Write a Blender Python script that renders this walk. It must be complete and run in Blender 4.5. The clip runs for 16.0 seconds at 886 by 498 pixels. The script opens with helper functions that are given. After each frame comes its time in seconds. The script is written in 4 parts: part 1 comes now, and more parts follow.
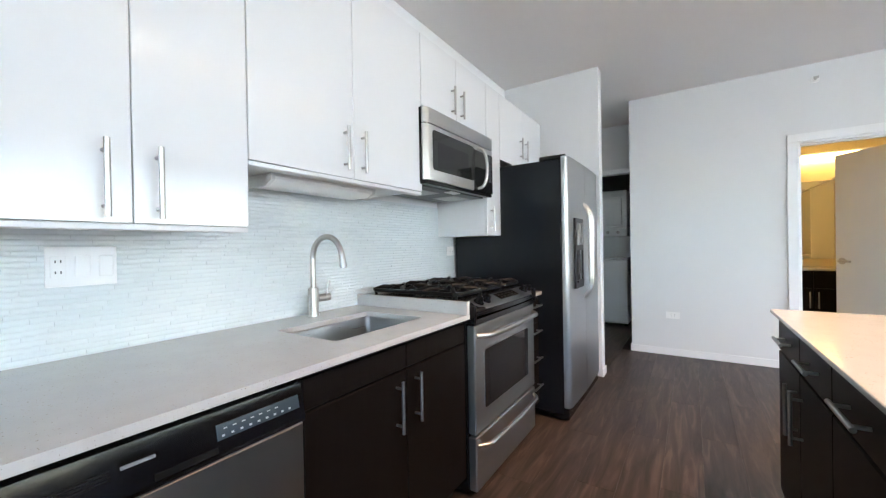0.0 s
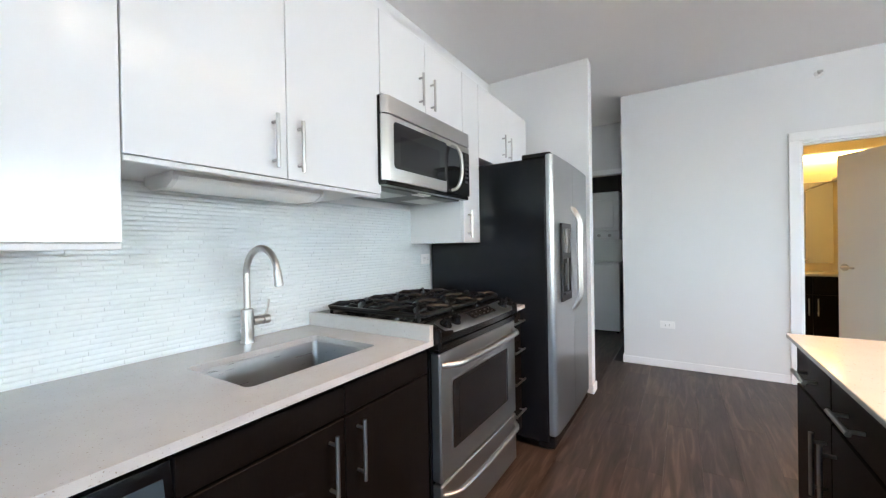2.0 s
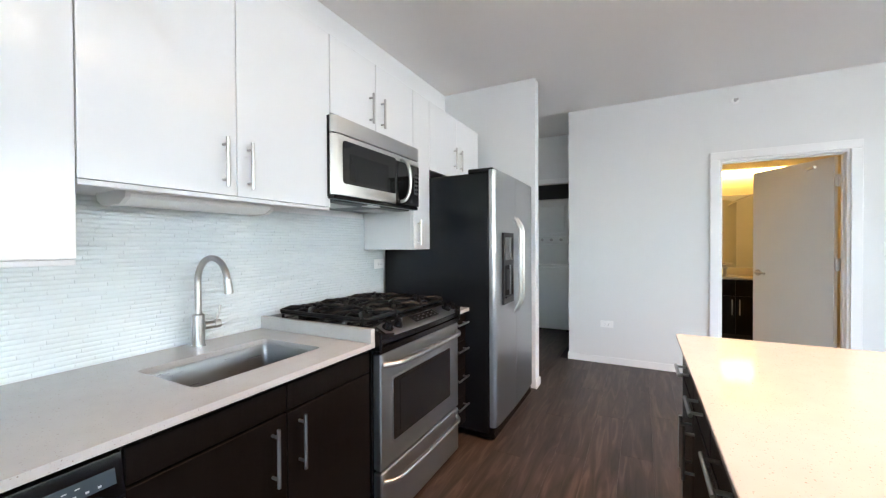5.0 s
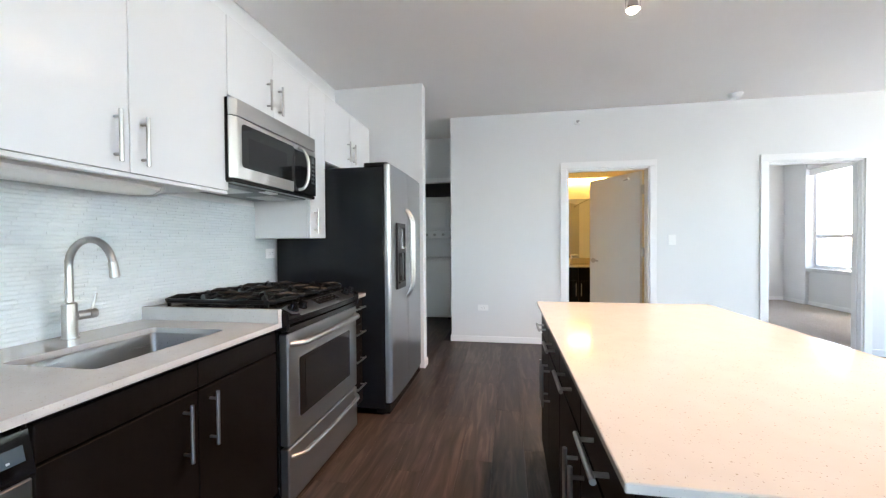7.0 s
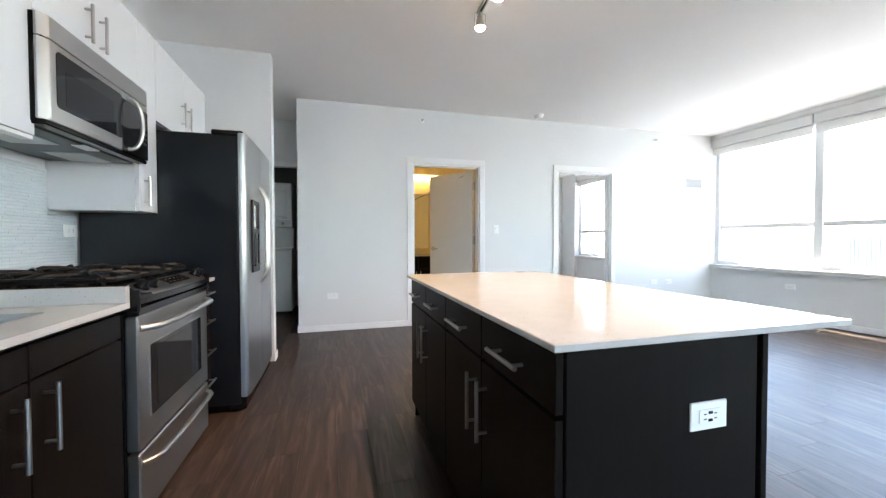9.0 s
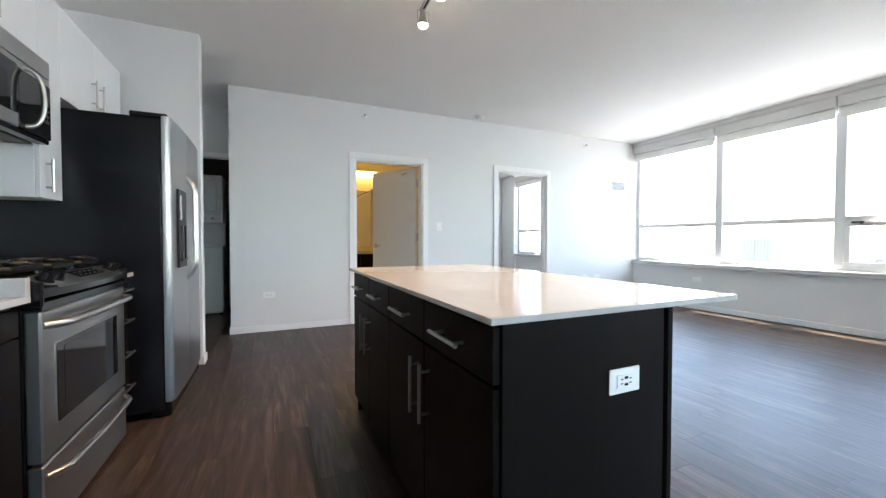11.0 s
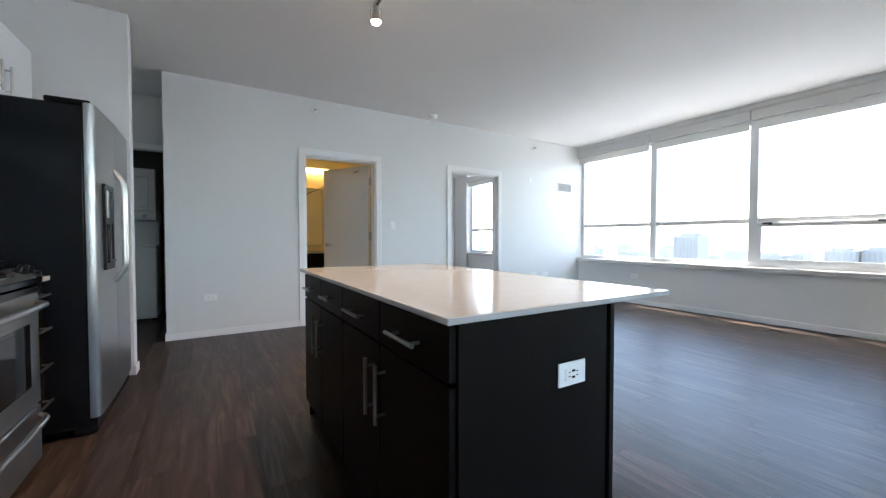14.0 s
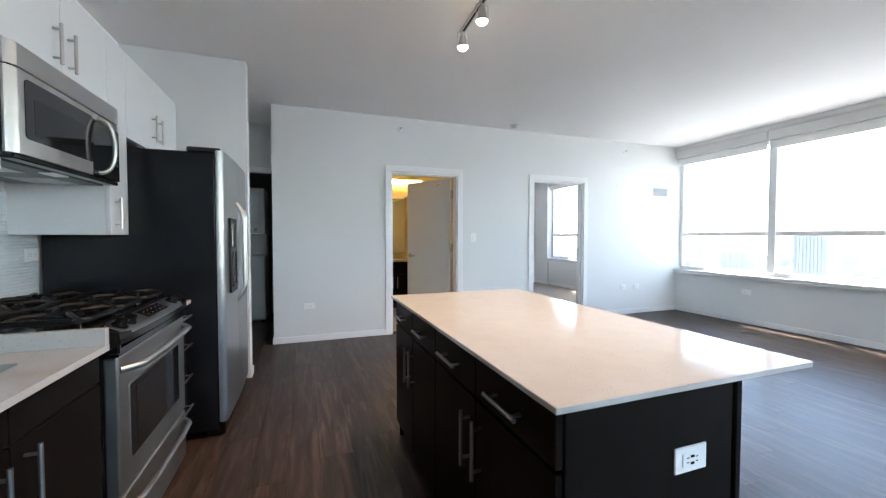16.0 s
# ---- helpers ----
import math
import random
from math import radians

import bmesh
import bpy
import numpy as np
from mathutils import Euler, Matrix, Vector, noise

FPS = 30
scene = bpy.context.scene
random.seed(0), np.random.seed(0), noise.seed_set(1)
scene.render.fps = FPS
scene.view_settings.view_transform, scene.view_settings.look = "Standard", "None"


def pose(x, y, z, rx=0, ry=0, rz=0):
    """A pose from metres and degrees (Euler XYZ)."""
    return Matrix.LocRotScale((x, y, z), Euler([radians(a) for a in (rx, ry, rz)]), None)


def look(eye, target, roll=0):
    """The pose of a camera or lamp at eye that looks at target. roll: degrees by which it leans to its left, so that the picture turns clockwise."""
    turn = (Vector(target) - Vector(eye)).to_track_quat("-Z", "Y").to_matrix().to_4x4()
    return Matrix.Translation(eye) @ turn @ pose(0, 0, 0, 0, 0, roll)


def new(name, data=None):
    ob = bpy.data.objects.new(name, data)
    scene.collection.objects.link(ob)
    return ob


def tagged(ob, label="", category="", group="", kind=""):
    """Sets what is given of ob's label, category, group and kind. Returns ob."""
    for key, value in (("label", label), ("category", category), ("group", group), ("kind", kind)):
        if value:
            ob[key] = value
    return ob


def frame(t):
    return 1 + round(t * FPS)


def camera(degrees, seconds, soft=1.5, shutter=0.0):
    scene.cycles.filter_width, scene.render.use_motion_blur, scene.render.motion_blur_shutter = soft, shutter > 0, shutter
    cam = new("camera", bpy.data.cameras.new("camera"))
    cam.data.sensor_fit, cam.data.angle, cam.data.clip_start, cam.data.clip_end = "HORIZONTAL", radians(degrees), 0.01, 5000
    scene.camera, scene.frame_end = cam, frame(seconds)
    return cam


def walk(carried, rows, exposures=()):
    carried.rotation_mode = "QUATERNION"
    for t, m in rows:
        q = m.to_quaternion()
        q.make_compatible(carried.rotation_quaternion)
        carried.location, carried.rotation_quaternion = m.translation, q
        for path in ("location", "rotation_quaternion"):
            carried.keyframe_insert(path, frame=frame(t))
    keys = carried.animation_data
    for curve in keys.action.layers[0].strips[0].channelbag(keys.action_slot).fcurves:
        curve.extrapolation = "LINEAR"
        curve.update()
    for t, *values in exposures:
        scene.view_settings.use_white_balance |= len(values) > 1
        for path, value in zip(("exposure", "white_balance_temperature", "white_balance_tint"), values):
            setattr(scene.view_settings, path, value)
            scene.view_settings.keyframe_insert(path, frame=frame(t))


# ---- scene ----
cam = camera(98.7, 16.0, soft=1.3)
PATH = [
    (0, (-0.127, 0.094, 1.19), (-1.223, 1.767, 1.179), -1.0),
    (0.5, (-0.184, 0.233, 1.18), (-1.276, 1.908, 1.16), -1.1),
    (1, (-0.243, 0.337, 1.193), (-1.33, 2.015, 1.174), -1.1),
    (1.5, (-0.248, 0.378, 1.228), (-1.33, 2.06, 1.217), -1.0),
    (2, (-0.166, 0.404, 1.239), (-1.233, 2.095, 1.228), -1.0),
    (2.5, (-0.047, 0.397, 1.263), (-1.099, 2.098, 1.253), -1.1),
    (3, (0.041, 0.38, 1.298), (-1.0, 2.088, 1.29), -1.0),
    (3.5, (0.072, 0.377, 1.324), (-0.959, 2.091, 1.315), -1.0),
    (4, (0.055, 0.386, 1.326), (-0.963, 2.108, 1.312), -0.8),
    (6.5, (0.017, 0.128, 1.228), (-0.529, 2.052, 1.202), -0.3),
    (7, (0.003, 0.089, 1.224), (-0.335, 2.06, 1.193), -0.4),
    (7.5, (-0.097, 0.078, 1.198), (-0.16, 2.077, 1.16), -0.0),
    (8, (-0.182, 0.04, 1.163), (0.091, 2.021, 1.123), -0.0),
    (10.5, (-0.282, -0.051, 1.053), (0.405, 1.827, 1.005), -0.1),
    (11, (-0.27, -0.054, 1.056), (0.549, 1.77, 1.01), -0.0),
    (11.5, (-0.249, -0.078, 1.064), (0.667, 1.7, 1.018), -0.1),
    (12, (-0.203, -0.106, 1.07), (0.839, 1.6, 1.023), -0.1),
    (12.5, (-0.178, -0.089, 1.059), (0.976, 1.544, 1.017), -0.0),
    (13, (-0.224, -0.088, 1.077), (0.94, 1.538, 1.027), 0.1),
    (13.5, (-0.22, -0.051, 1.061), (0.926, 1.587, 1.015), 0.1),
    (14, (-0.28, -0.057, 1.062), (0.756, 1.653, 1.009), -0.0),
    (14.5, (-0.319, -0.053, 1.056), (0.574, 1.736, 0.999), -0.1),
    (15, (-0.353, -0.035, 1.066), (0.41, 1.813, 1.006), 0.0),
    (15.5, (-0.36, -0.023, 1.105), (0.323, 1.856, 1.043), 0.1),
    (16, (-0.337, -0.019, 1.252), (0.34, 1.861, 1.189), 0.0),
]
EXPOSURES = [(0, 4.22, 6800, 8), (3.5, 4.25, 6950, 9), (8, 4.16, 6900, 8), (10.5, 3.92, 6850, 6), (12.5, 3.55, 6750, 6), (14.5, 3.4, 6550, 6), (16, 3.68, 6600, 6)]
walk(cam, [(t, look(eye, target, roll)) for t, eye, target, roll in PATH], EXPOSURES)

# ---- world, sun, exposure ----
world = bpy.data.worlds.new("sky")
scene.world = world
world.use_nodes = True
wn = world.node_tree
sky = wn.nodes.new("ShaderNodeTexSky")
sky.sky_type = "NISHITA"
sky.sun_disc = False
sky.sun_elevation = radians(65)
sky.sun_rotation = radians(20.5)
sky.dust_density = 1.0
wn.nodes["Background"].inputs["Strength"].default_value = 0.15
wn.links.new(sky.outputs[0], wn.nodes["Background"].inputs["Color"])

sun_data = bpy.data.lights.new("sun", "SUN")
sun_data.energy, sun_data.angle, sun_data.color = 2.2, radians(0.5), (1.0, 0.93, 0.84)
new("sun", sun_data).matrix_world = look((0.51, 1.36, 3.0), (0, 0, 0))

# track light bulbs: warm halogen
HEADS = [(0.76 - 0.014 * k, 2.60 - 0.355 * k) for k in range(5)]
CEIL = 2.775
for tx, ty in HEADS:
    spot = bpy.data.lights.new("track_spot", "SPOT")
    spot.energy, spot.color = 3.3, (1.0, 0.64, 0.43)
    spot.spot_size, spot.spot_blend, spot.shadow_soft_size = radians(125), 0.8, 0.02
    new("track_spot", spot).matrix_world = look((tx, ty, 2.612), (tx, ty, 0))


# ---- materials ----
def nodes_of(name):
    m = bpy.data.materials.new(name)
    m.use_nodes = True
    return m, m.node_tree.nodes, m.node_tree.links, m.node_tree.nodes["Principled BSDF"]


def mat(name, col, rough=0.5, metal=0.0, var=0.1, scale=6.0, bump=0.05, bscale=120.0, stretch=(1, 1, 1), coat=0.0, rvar=0.1, dist=0.002, spec=0.5):
    """A surface with broad and fine variation of colour and roughness, and a fine relief."""
    m, n, l, b = nodes_of(name)
    tc = n.new("ShaderNodeTexCoord")
    mp = n.new("ShaderNodeMapping")
    mp.inputs["Scale"].default_value = stretch
    l.new(tc.outputs["Object"], mp.inputs["Vector"])
    big = n.new("ShaderNodeTexNoise")
    big.inputs["Scale"].default_value, big.inputs["Detail"].default_value = scale, 4
    fine = n.new("ShaderNodeTexNoise")
    fine.inputs["Scale"].default_value, fine.inputs["Detail"].default_value = bscale, 3
    for t in (big, fine):
        l.new(mp.outputs[0], t.inputs["Vector"])
    mix = n.new("ShaderNodeMix")
    mix.data_type = "RGBA"
    mix.inputs["A"].default_value = (*[c * (1 - var) for c in col], 1)
    mix.inputs["B"].default_value = (*[min(1, c * (1 + var)) for c in col], 1)
    l.new(big.outputs[0], mix.inputs["Factor"])
    l.new(mix.outputs["Result"], b.inputs["Base Color"])
    rr = n.new("ShaderNodeMapRange")
    rr.inputs["To Min"].default_value, rr.inputs["To Max"].default_value = max(0.02, rough * (1 - rvar)), rough * (1 + rvar)
    l.new(fine.outputs[0], rr.inputs["Value"])
    l.new(rr.outputs[0], b.inputs["Roughness"])
    b.inputs["Metallic"].default_value = metal
    b.inputs["Specular IOR Level"].default_value = spec
    b.inputs["Coat Weight"].default_value = coat
    b.inputs["Coat Roughness"].default_value = 0.05
    if bump:
        bp = n.new("ShaderNodeBump")
        bp.inputs["Strength"].default_value, bp.inputs["Distance"].default_value = bump, dist
        l.new(fine.outputs[0], bp.inputs["Height"])
        l.new(bp.outputs[0], b.inputs["Normal"])
    return m


def wood_floor(name, island):
    """Dark walnut planks, each with its own tone and grain."""
    m, n, l, b = nodes_of(name)
    tc = n.new("ShaderNodeTexCoord")
    if island:
        rnd = n.new("ShaderNodeNewGeometry").outputs["Random Per Island"]
    else:
        rnd = n.new("ShaderNodeObjectInfo").outputs["Random"]
    shift = n.new("ShaderNodeMath")
    shift.operation = "MULTIPLY"
    shift.inputs[1].default_value = 37.0
    l.new(rnd, shift.inputs[0])
    comb = n.new("ShaderNodeCombineXYZ")
    l.new(shift.outputs[0], comb.inputs[0])
    l.new(shift.outputs[0], comb.inputs[1])
    add = n.new("ShaderNodeVectorMath")
    l.new(tc.outputs["Object"], add.inputs[0])
    l.new(comb.outputs[0], add.inputs[1])
    mp = n.new("ShaderNodeMapping")
    mp.inputs["Scale"].default_value = (1, 0.09, 1)
    l.new(add.outputs[0], mp.inputs["Vector"])
    grain = n.new("ShaderNodeTexNoise")
    grain.inputs["Scale"].default_value, grain.inputs["Detail"].default_value, grain.inputs["Distortion"].default_value = 21, 7, 1.3
    fine = n.new("ShaderNodeTexNoise")
    fine.inputs["Scale"].default_value, fine.inputs["Detail"].default_value = 160, 2
    for t in (grain, fine):
        l.new(mp.outputs[0], t.inputs["Vector"])
    ramp = n.new("ShaderNodeValToRGB")
    e = ramp.color_ramp.elements
    e[0].position, e[0].color = 0.28, (0.020, 0.0145, 0.0122, 1)
    e[1].position, e[1].color = 0.75, (0.108, 0.074, 0.058, 1)
    mid = ramp.color_ramp.elements.new(0.52)
    mid.color = (0.047, 0.0325, 0.0262, 1)
    l.new(grain.outputs[0], ramp.inputs[0])
    tone = n.new("ShaderNodeMapRange")
    tone.inputs["To Min"].default_value, tone.inputs["To Max"].default_value = 0.82, 1.2
    l.new(rnd, tone.inputs["Value"])
    hs = n.new("ShaderNodeHueSaturation")
    l.new(ramp.outputs[0], hs.inputs["Color"])
    l.new(tone.outputs[0], hs.inputs["Value"])
    l.new(hs.outputs[0], b.inputs["Base Color"])
    rr = n.new("ShaderNodeMapRange")
    rr.inputs["To Min"].default_value, rr.inputs["To Max"].default_value = 0.33, 0.45
    l.new(fine.outputs[0], rr.inputs["Value"])
    l.new(rr.outputs[0], b.inputs["Roughness"])
    bp = n.new("ShaderNodeBump")
    bp.inputs["Strength"].default_value, bp.inputs["Distance"].default_value = 0.1, 0.0008
    b.inputs["Specular IOR Level"].default_value = 0.27
    l.new(fine.outputs[0], bp.inputs["Height"])
    l.new(bp.outputs[0], b.inputs["Normal"])
    return m


def quartz(name):
    """White engineered stone with grey and brown flecks."""
    m, n, l, b = nodes_of(name)
    tc = n.new("ShaderNodeTexCoord")
    cloud = n.new("ShaderNodeTexNoise")
    cloud.inputs["Scale"].default_value = 14
    speck = n.new("ShaderNodeTexNoise")
    speck.inputs["Scale"].default_value, speck.inputs["Detail"].default_value = 185, 2
    for t in (cloud, speck):
        l.new(tc.outputs["Object"], t.inputs["Vector"])
    base = n.new("ShaderNodeMix")
    base.data_type = "RGBA"
    base.inputs["A"].default_value, base.inputs["B"].default_value = (0.49, 0.48, 0.465, 1), (0.55, 0.54, 0.525, 1)
    l.new(cloud.outputs[0], base.inputs["Factor"])
    ramp = n.new("ShaderNodeValToRGB")
    e = ramp.color_ramp.elements
    e[0].position, e[0].color = 0.67, (0, 0, 0, 1)
    e[1].position, e[1].color = 0.72, (1, 1, 1, 1)
    l.new(speck.outputs[0], ramp.inputs[0])
    flecks = n.new("ShaderNodeMix")
    flecks.data_type = "RGBA"
    flecks.inputs["B"].default_value = (0.31, 0.275, 0.24, 1)
    l.new(ramp.outputs[0], flecks.inputs["Factor"])
    l.new(base.outputs["Result"], flecks.inputs["A"])
    l.new(flecks.outputs["Result"], b.inputs["Base Color"])
    b.inputs["Roughness"].default_value = 0.11
    return m


def glass(name, col=(1, 1, 1), rough=0.0):
    m, n, l, b = nodes_of(name)
    b.inputs["Base Color"].default_value = (*col, 1)
    b.inputs["Transmission Weight"].default_value = 1.0
    b.inputs["Roughness"].default_value = rough
    b.inputs["IOR"].default_value = 1.45
    return m


def glow(name, col, strength):
    m, n, l, b = nodes_of(name)
    b.inputs["Base Color"].default_value = (*col, 1)
    b.inputs["Emission Color"].default_value = (*col, 1)
    b.inputs["Emission Strength"].default_value = strength
    return m


def tile_glass(name, island):
    """Pale aqua back-painted glass mosaic."""
    m, n, l, b = nodes_of(name)
    rnd = n.new("ShaderNodeNewGeometry").outputs["Random Per Island"] if island else n.new("ShaderNodeObjectInfo").outputs["Random"]
    mix = n.new("ShaderNodeMix")
    mix.data_type = "RGBA"
    mix.inputs["A"].default_value, mix.inputs["B"].default_value = (0.72, 0.775, 0.78, 1), (0.76, 0.81, 0.815, 1)
    l.new(rnd, mix.inputs["Factor"])
    l.new(mix.outputs["Result"], b.inputs["Base Color"])
    b.inputs["Roughness"].default_value = 0.08
    b.inputs["Coat Weight"].default_value = 0.5
    return m


WALL = mat("wall_paint", (0.78, 0.785, 0.785), 0.6, var=0.02, scale=1.5, bump=0.12, bscale=220)
CEILING = mat("ceiling_paint", (0.92, 0.905, 0.89), 0.8, var=0.03, scale=1.2, bump=0.15, bscale=180)
TRIM = mat("trim_paint", (0.87, 0.87, 0.87), 0.35, var=0.02, bump=0.03)
SILL = mat("sill_stone", (0.66, 0.66, 0.665), 0.4, var=0.05, scale=9, bump=0.03)
DOORPAINT = mat("door_paint", (0.70, 0.71, 0.71), 0.4, var=0.02, bump=0.05)
WHITE = mat("gloss_white_laminate", (0.82, 0.82, 0.82), 0.16, var=0.01, scale=2, bump=0.01, bscale=12)
CARCASS = mat("white_melamine", (0.78, 0.78, 0.78), 0.4, var=0.02, bump=0.02)
ESPRESSO = mat("espresso_wood", (0.0068, 0.0052, 0.0046), 0.42, var=0.35, scale=9, bump=0.25, bscale=90, stretch=(6, 6, 0.35), dist=0.001, spec=0.08)
TOE = mat("dark_toe_kick", (0.012, 0.011, 0.011), 0.6, bump=0.05)
STEEL = mat("brushed_stainless", (0.46, 0.455, 0.45), 0.34, 1.0, var=0.015, scale=5, bump=0.0, bscale=300, stretch=(1, 0.02, 6), rvar=0.02)
STEEL_V = mat("brushed_stainless_vertical", (0.42, 0.425, 0.435), 0.3, 1.0, var=0.015, scale=5, bump=0.0, bscale=300, stretch=(6, 6, 0.02), rvar=0.05)
CHROME = mat("satin_nickel", (0.50, 0.49, 0.478), 0.32, 1.0, var=0.03, bump=0.0)
SINKSTEEL = mat("sink_stainless", (0.50, 0.49, 0.48), 0.3, 1.0, var=0.06, scale=7, bump=0.0, bscale=160, stretch=(1, 0.05, 1), rvar=0.25)
BLACK = mat("black_enamel", (0.006, 0.006, 0.007), 0.16, var=0.15, bump=0.02, bscale=200, spec=0.25)
FRIDGESIDE = mat("black_textured_steel", (0.008, 0.0085, 0.01), 0.18, var=0.1, bump=0.08, bscale=500, dist=0.0004, spec=0.2)
IRON = mat("cast_iron", (0.005, 0.0055, 0.0065), 0.36, spec=0.22, var=0.2, bump=0.12, bscale=300)
BLACKGLASS = mat("black_glass", (0.01, 0.01, 0.011), 0.05, var=0.05, bump=0.0)
SMOKE = mat("smoked_oven_glass", (0.013, 0.0135, 0.0145), 0.06, var=0.1, bump=0.0, spec=0.3)
PLASTIC = mat("white_plastic", (0.91, 0.91, 0.90), 0.3, var=0.01, bump=0.0)
SLOT = mat("dark_slot", (0.005, 0.005, 0.005), 0.6, bump=0.0, spec=0.1)
GREYPL = mat("grey_plastic", (0.05, 0.052, 0.055), 0.35, var=0.05, bump=0.02, spec=0.25)
DARKPL = mat("charcoal_plastic", (0.022, 0.023, 0.026), 0.4, var=0.05, bump=0.02, spec=0.15)
PANELGLOSS = mat("blue_grey_panel", (0.028, 0.042, 0.055), 0.2, var=0.05, bump=0.0, spec=0.3)
GREYMARK = mat("dim_grey_print", (0.16, 0.165, 0.175), 0.4, var=0.02, bump=0.0)
LETTER = mat("silver_print", (0.38, 0.40, 0.43), 0.4, var=0.02, bump=0.0)
ALU = mat("white_window_frame", (0.80, 0.80, 0.81), 0.4, var=0.03, bump=0.02)
SHADE = mat("roller_shade_fabric", (0.84, 0.83, 0.81), 0.8, var=0.04, bump=0.2, bscale=500)
shade_nodes = SHADE.node_tree
lit = shade_nodes.nodes.new("ShaderNodeBsdfTranslucent")
lit.inputs["Color"].default_value = (0.84, 0.82, 0.79, 1)
both = shade_nodes.nodes.new("ShaderNodeMixShader")
both.inputs[0].default_value = 0.22
shade_nodes.links.new(shade_nodes.nodes["Principled BSDF"].outputs[0], both.inputs[1])
shade_nodes.links.new(lit.outputs[0], both.inputs[2])
shade_nodes.links.new(both.outputs[0], shade_nodes.nodes["Material Output"].inputs["Surface"])
VALANCE = mat("grey_shade_box", (0.70, 0.695, 0.685), 0.5, var=0.03, bump=0.02)
QUARTZ = quartz("speckled_quartz")
CARPET = mat("beige_carpet", (0.32, 0.28, 0.25), 0.95, var=0.15, scale=20, bump=0.8, bscale=350, dist=0.006)
# yellow in this wall colour stands for the vanity tube's warm light
BATHWALL = mat("warm_lit_bath_paint", (0.72, 0.62, 0.42), 0.6, var=0.02, bump=0.06)
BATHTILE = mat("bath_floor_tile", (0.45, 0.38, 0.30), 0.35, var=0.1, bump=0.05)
MIRROR = mat("mirror_silver", (0.9, 0.9, 0.9), 0.02, 1.0, var=0.0, bump=0.0)
GLASS = glass("window_glass")
BULB = glow("bulb", (1.0, 0.86, 0.68), 7.0)
BATHGLOW = glow("bath_tube", (1.0, 0.66, 0.24), 1.9)
WOOD = wood_floor("walnut_plank", False)
WOOD_FAR = wood_floor("walnut_plank_far", True)
TILE = tile_glass("aqua_glass_tile", False)
TILE_FAR = tile_glass("aqua_glass_tile_far", True)
GROUT = mat("pale_grout", (0.69, 0.735, 0.745), 0.7, var=0.04, bump=0.1)
# wall paint darkened to hold the shade of deep recesses
RECESS_SHADE = mat("shaded_recess_paint", (0.20, 0.20, 0.20), 0.7, var=0.03, bump=0.05)
ENAMEL = mat("washer_enamel", (0.84, 0.85, 0.85), 0.3, var=0.02, bump=0.0)
HAZE = mat("hazy_city_wall", (0.24, 0.236, 0.228), 0.8, var=0.1, scale=0.05, bump=0.0)
HAZEDARK = mat("hazy_city_window", (0.19, 0.188, 0.186), 0.6, var=0.1, bump=0.0)
HAZEGROUND = mat("hazy_ground", (0.40, 0.40, 0.395), 0.9, var=0.35, scale=0.01, bump=0.0)

# ---- building helpers ----
ORIGIN = {}


def box(bm, lo, hi, bevel=0.0):
    """A box between two corners, added to bm."""
    c = [(a + b) / 2 for a, b in zip(lo, hi)]
    d = [abs(b - a) for a, b in zip(lo, hi)]
    r = bmesh.ops.create_cube(bm, size=1, matrix=Matrix.Translation(c) @ Matrix.Diagonal((*d, 1)))
    if bevel:
        edges = list({e for v in r["verts"] for e in v.link_edges})
        bmesh.ops.bevel(bm, geom=edges, offset=min(bevel, min(d) * 0.45), segments=1, affect="EDGES")
    return bm


def boxes(*spans, bevel=0.0):
    bm = bmesh.new()
    for lo, hi in spans:
        box(bm, lo, hi, bevel)
    return bm


def rod(bm, a, b, r, seg=14, r2=None):
    """A round bar from a to b."""
    a, b = Vector(a), Vector(b)
    d = b - a
    m = Matrix.Translation((a + b) / 2) @ d.to_track_quat("Z", "Y").to_matrix().to_4x4()
    bmesh.ops.create_cone(bm, cap_ends=True, segments=seg, radius1=r, radius2=r if r2 is None else r2, depth=d.length, matrix=m)
    return bm


def tube(bm, pts, r, seg=12):
    """A bent tube through the points."""
    pts = [Vector(p) for p in pts]
    rings = []
    up = Vector((0.123, 0.31, 0.94)).normalized()
    for i, p in enumerate(pts):
        d = (pts[min(i + 1, len(pts) - 1)] - pts[max(i - 1, 0)]).normalized()
        u = (up - d * up.dot(d)).normalized()
        v = d.cross(u)
        up = u
        rings.append([bm.verts.new(p + (u * math.cos(2 * math.pi * k / seg) + v * math.sin(2 * math.pi * k / seg)) * r) for k in range(seg)])
    for a, b in zip(rings, rings[1:]):
        for k in range(seg):
            bm.faces.new((a[k], a[(k + 1) % seg], b[(k + 1) % seg], b[k]))
    bm.faces.new(rings[0][::-1])
    bm.faces.new(rings[-1])
    return bm


def prism(bm, outline, axis, a, b):
    """An outline of (u, v) drawn out along an axis from a to b."""
    def at(u, v, w):
        return {"x": (w, u, v), "y": (u, w, v), "z": (u, v, w)}[axis]
    lo = [bm.verts.new(at(u, v, a)) for u, v in outline]
    hi = [bm.verts.new(at(u, v, b)) for u, v in outline]
    k = len(outline)
    bm.faces.new(lo[::-1])
    bm.faces.new(hi)
    for i in range(k):
        bm.faces.new((lo[i], lo[(i + 1) % k], hi[(i + 1) % k], hi[i]))
    return bm


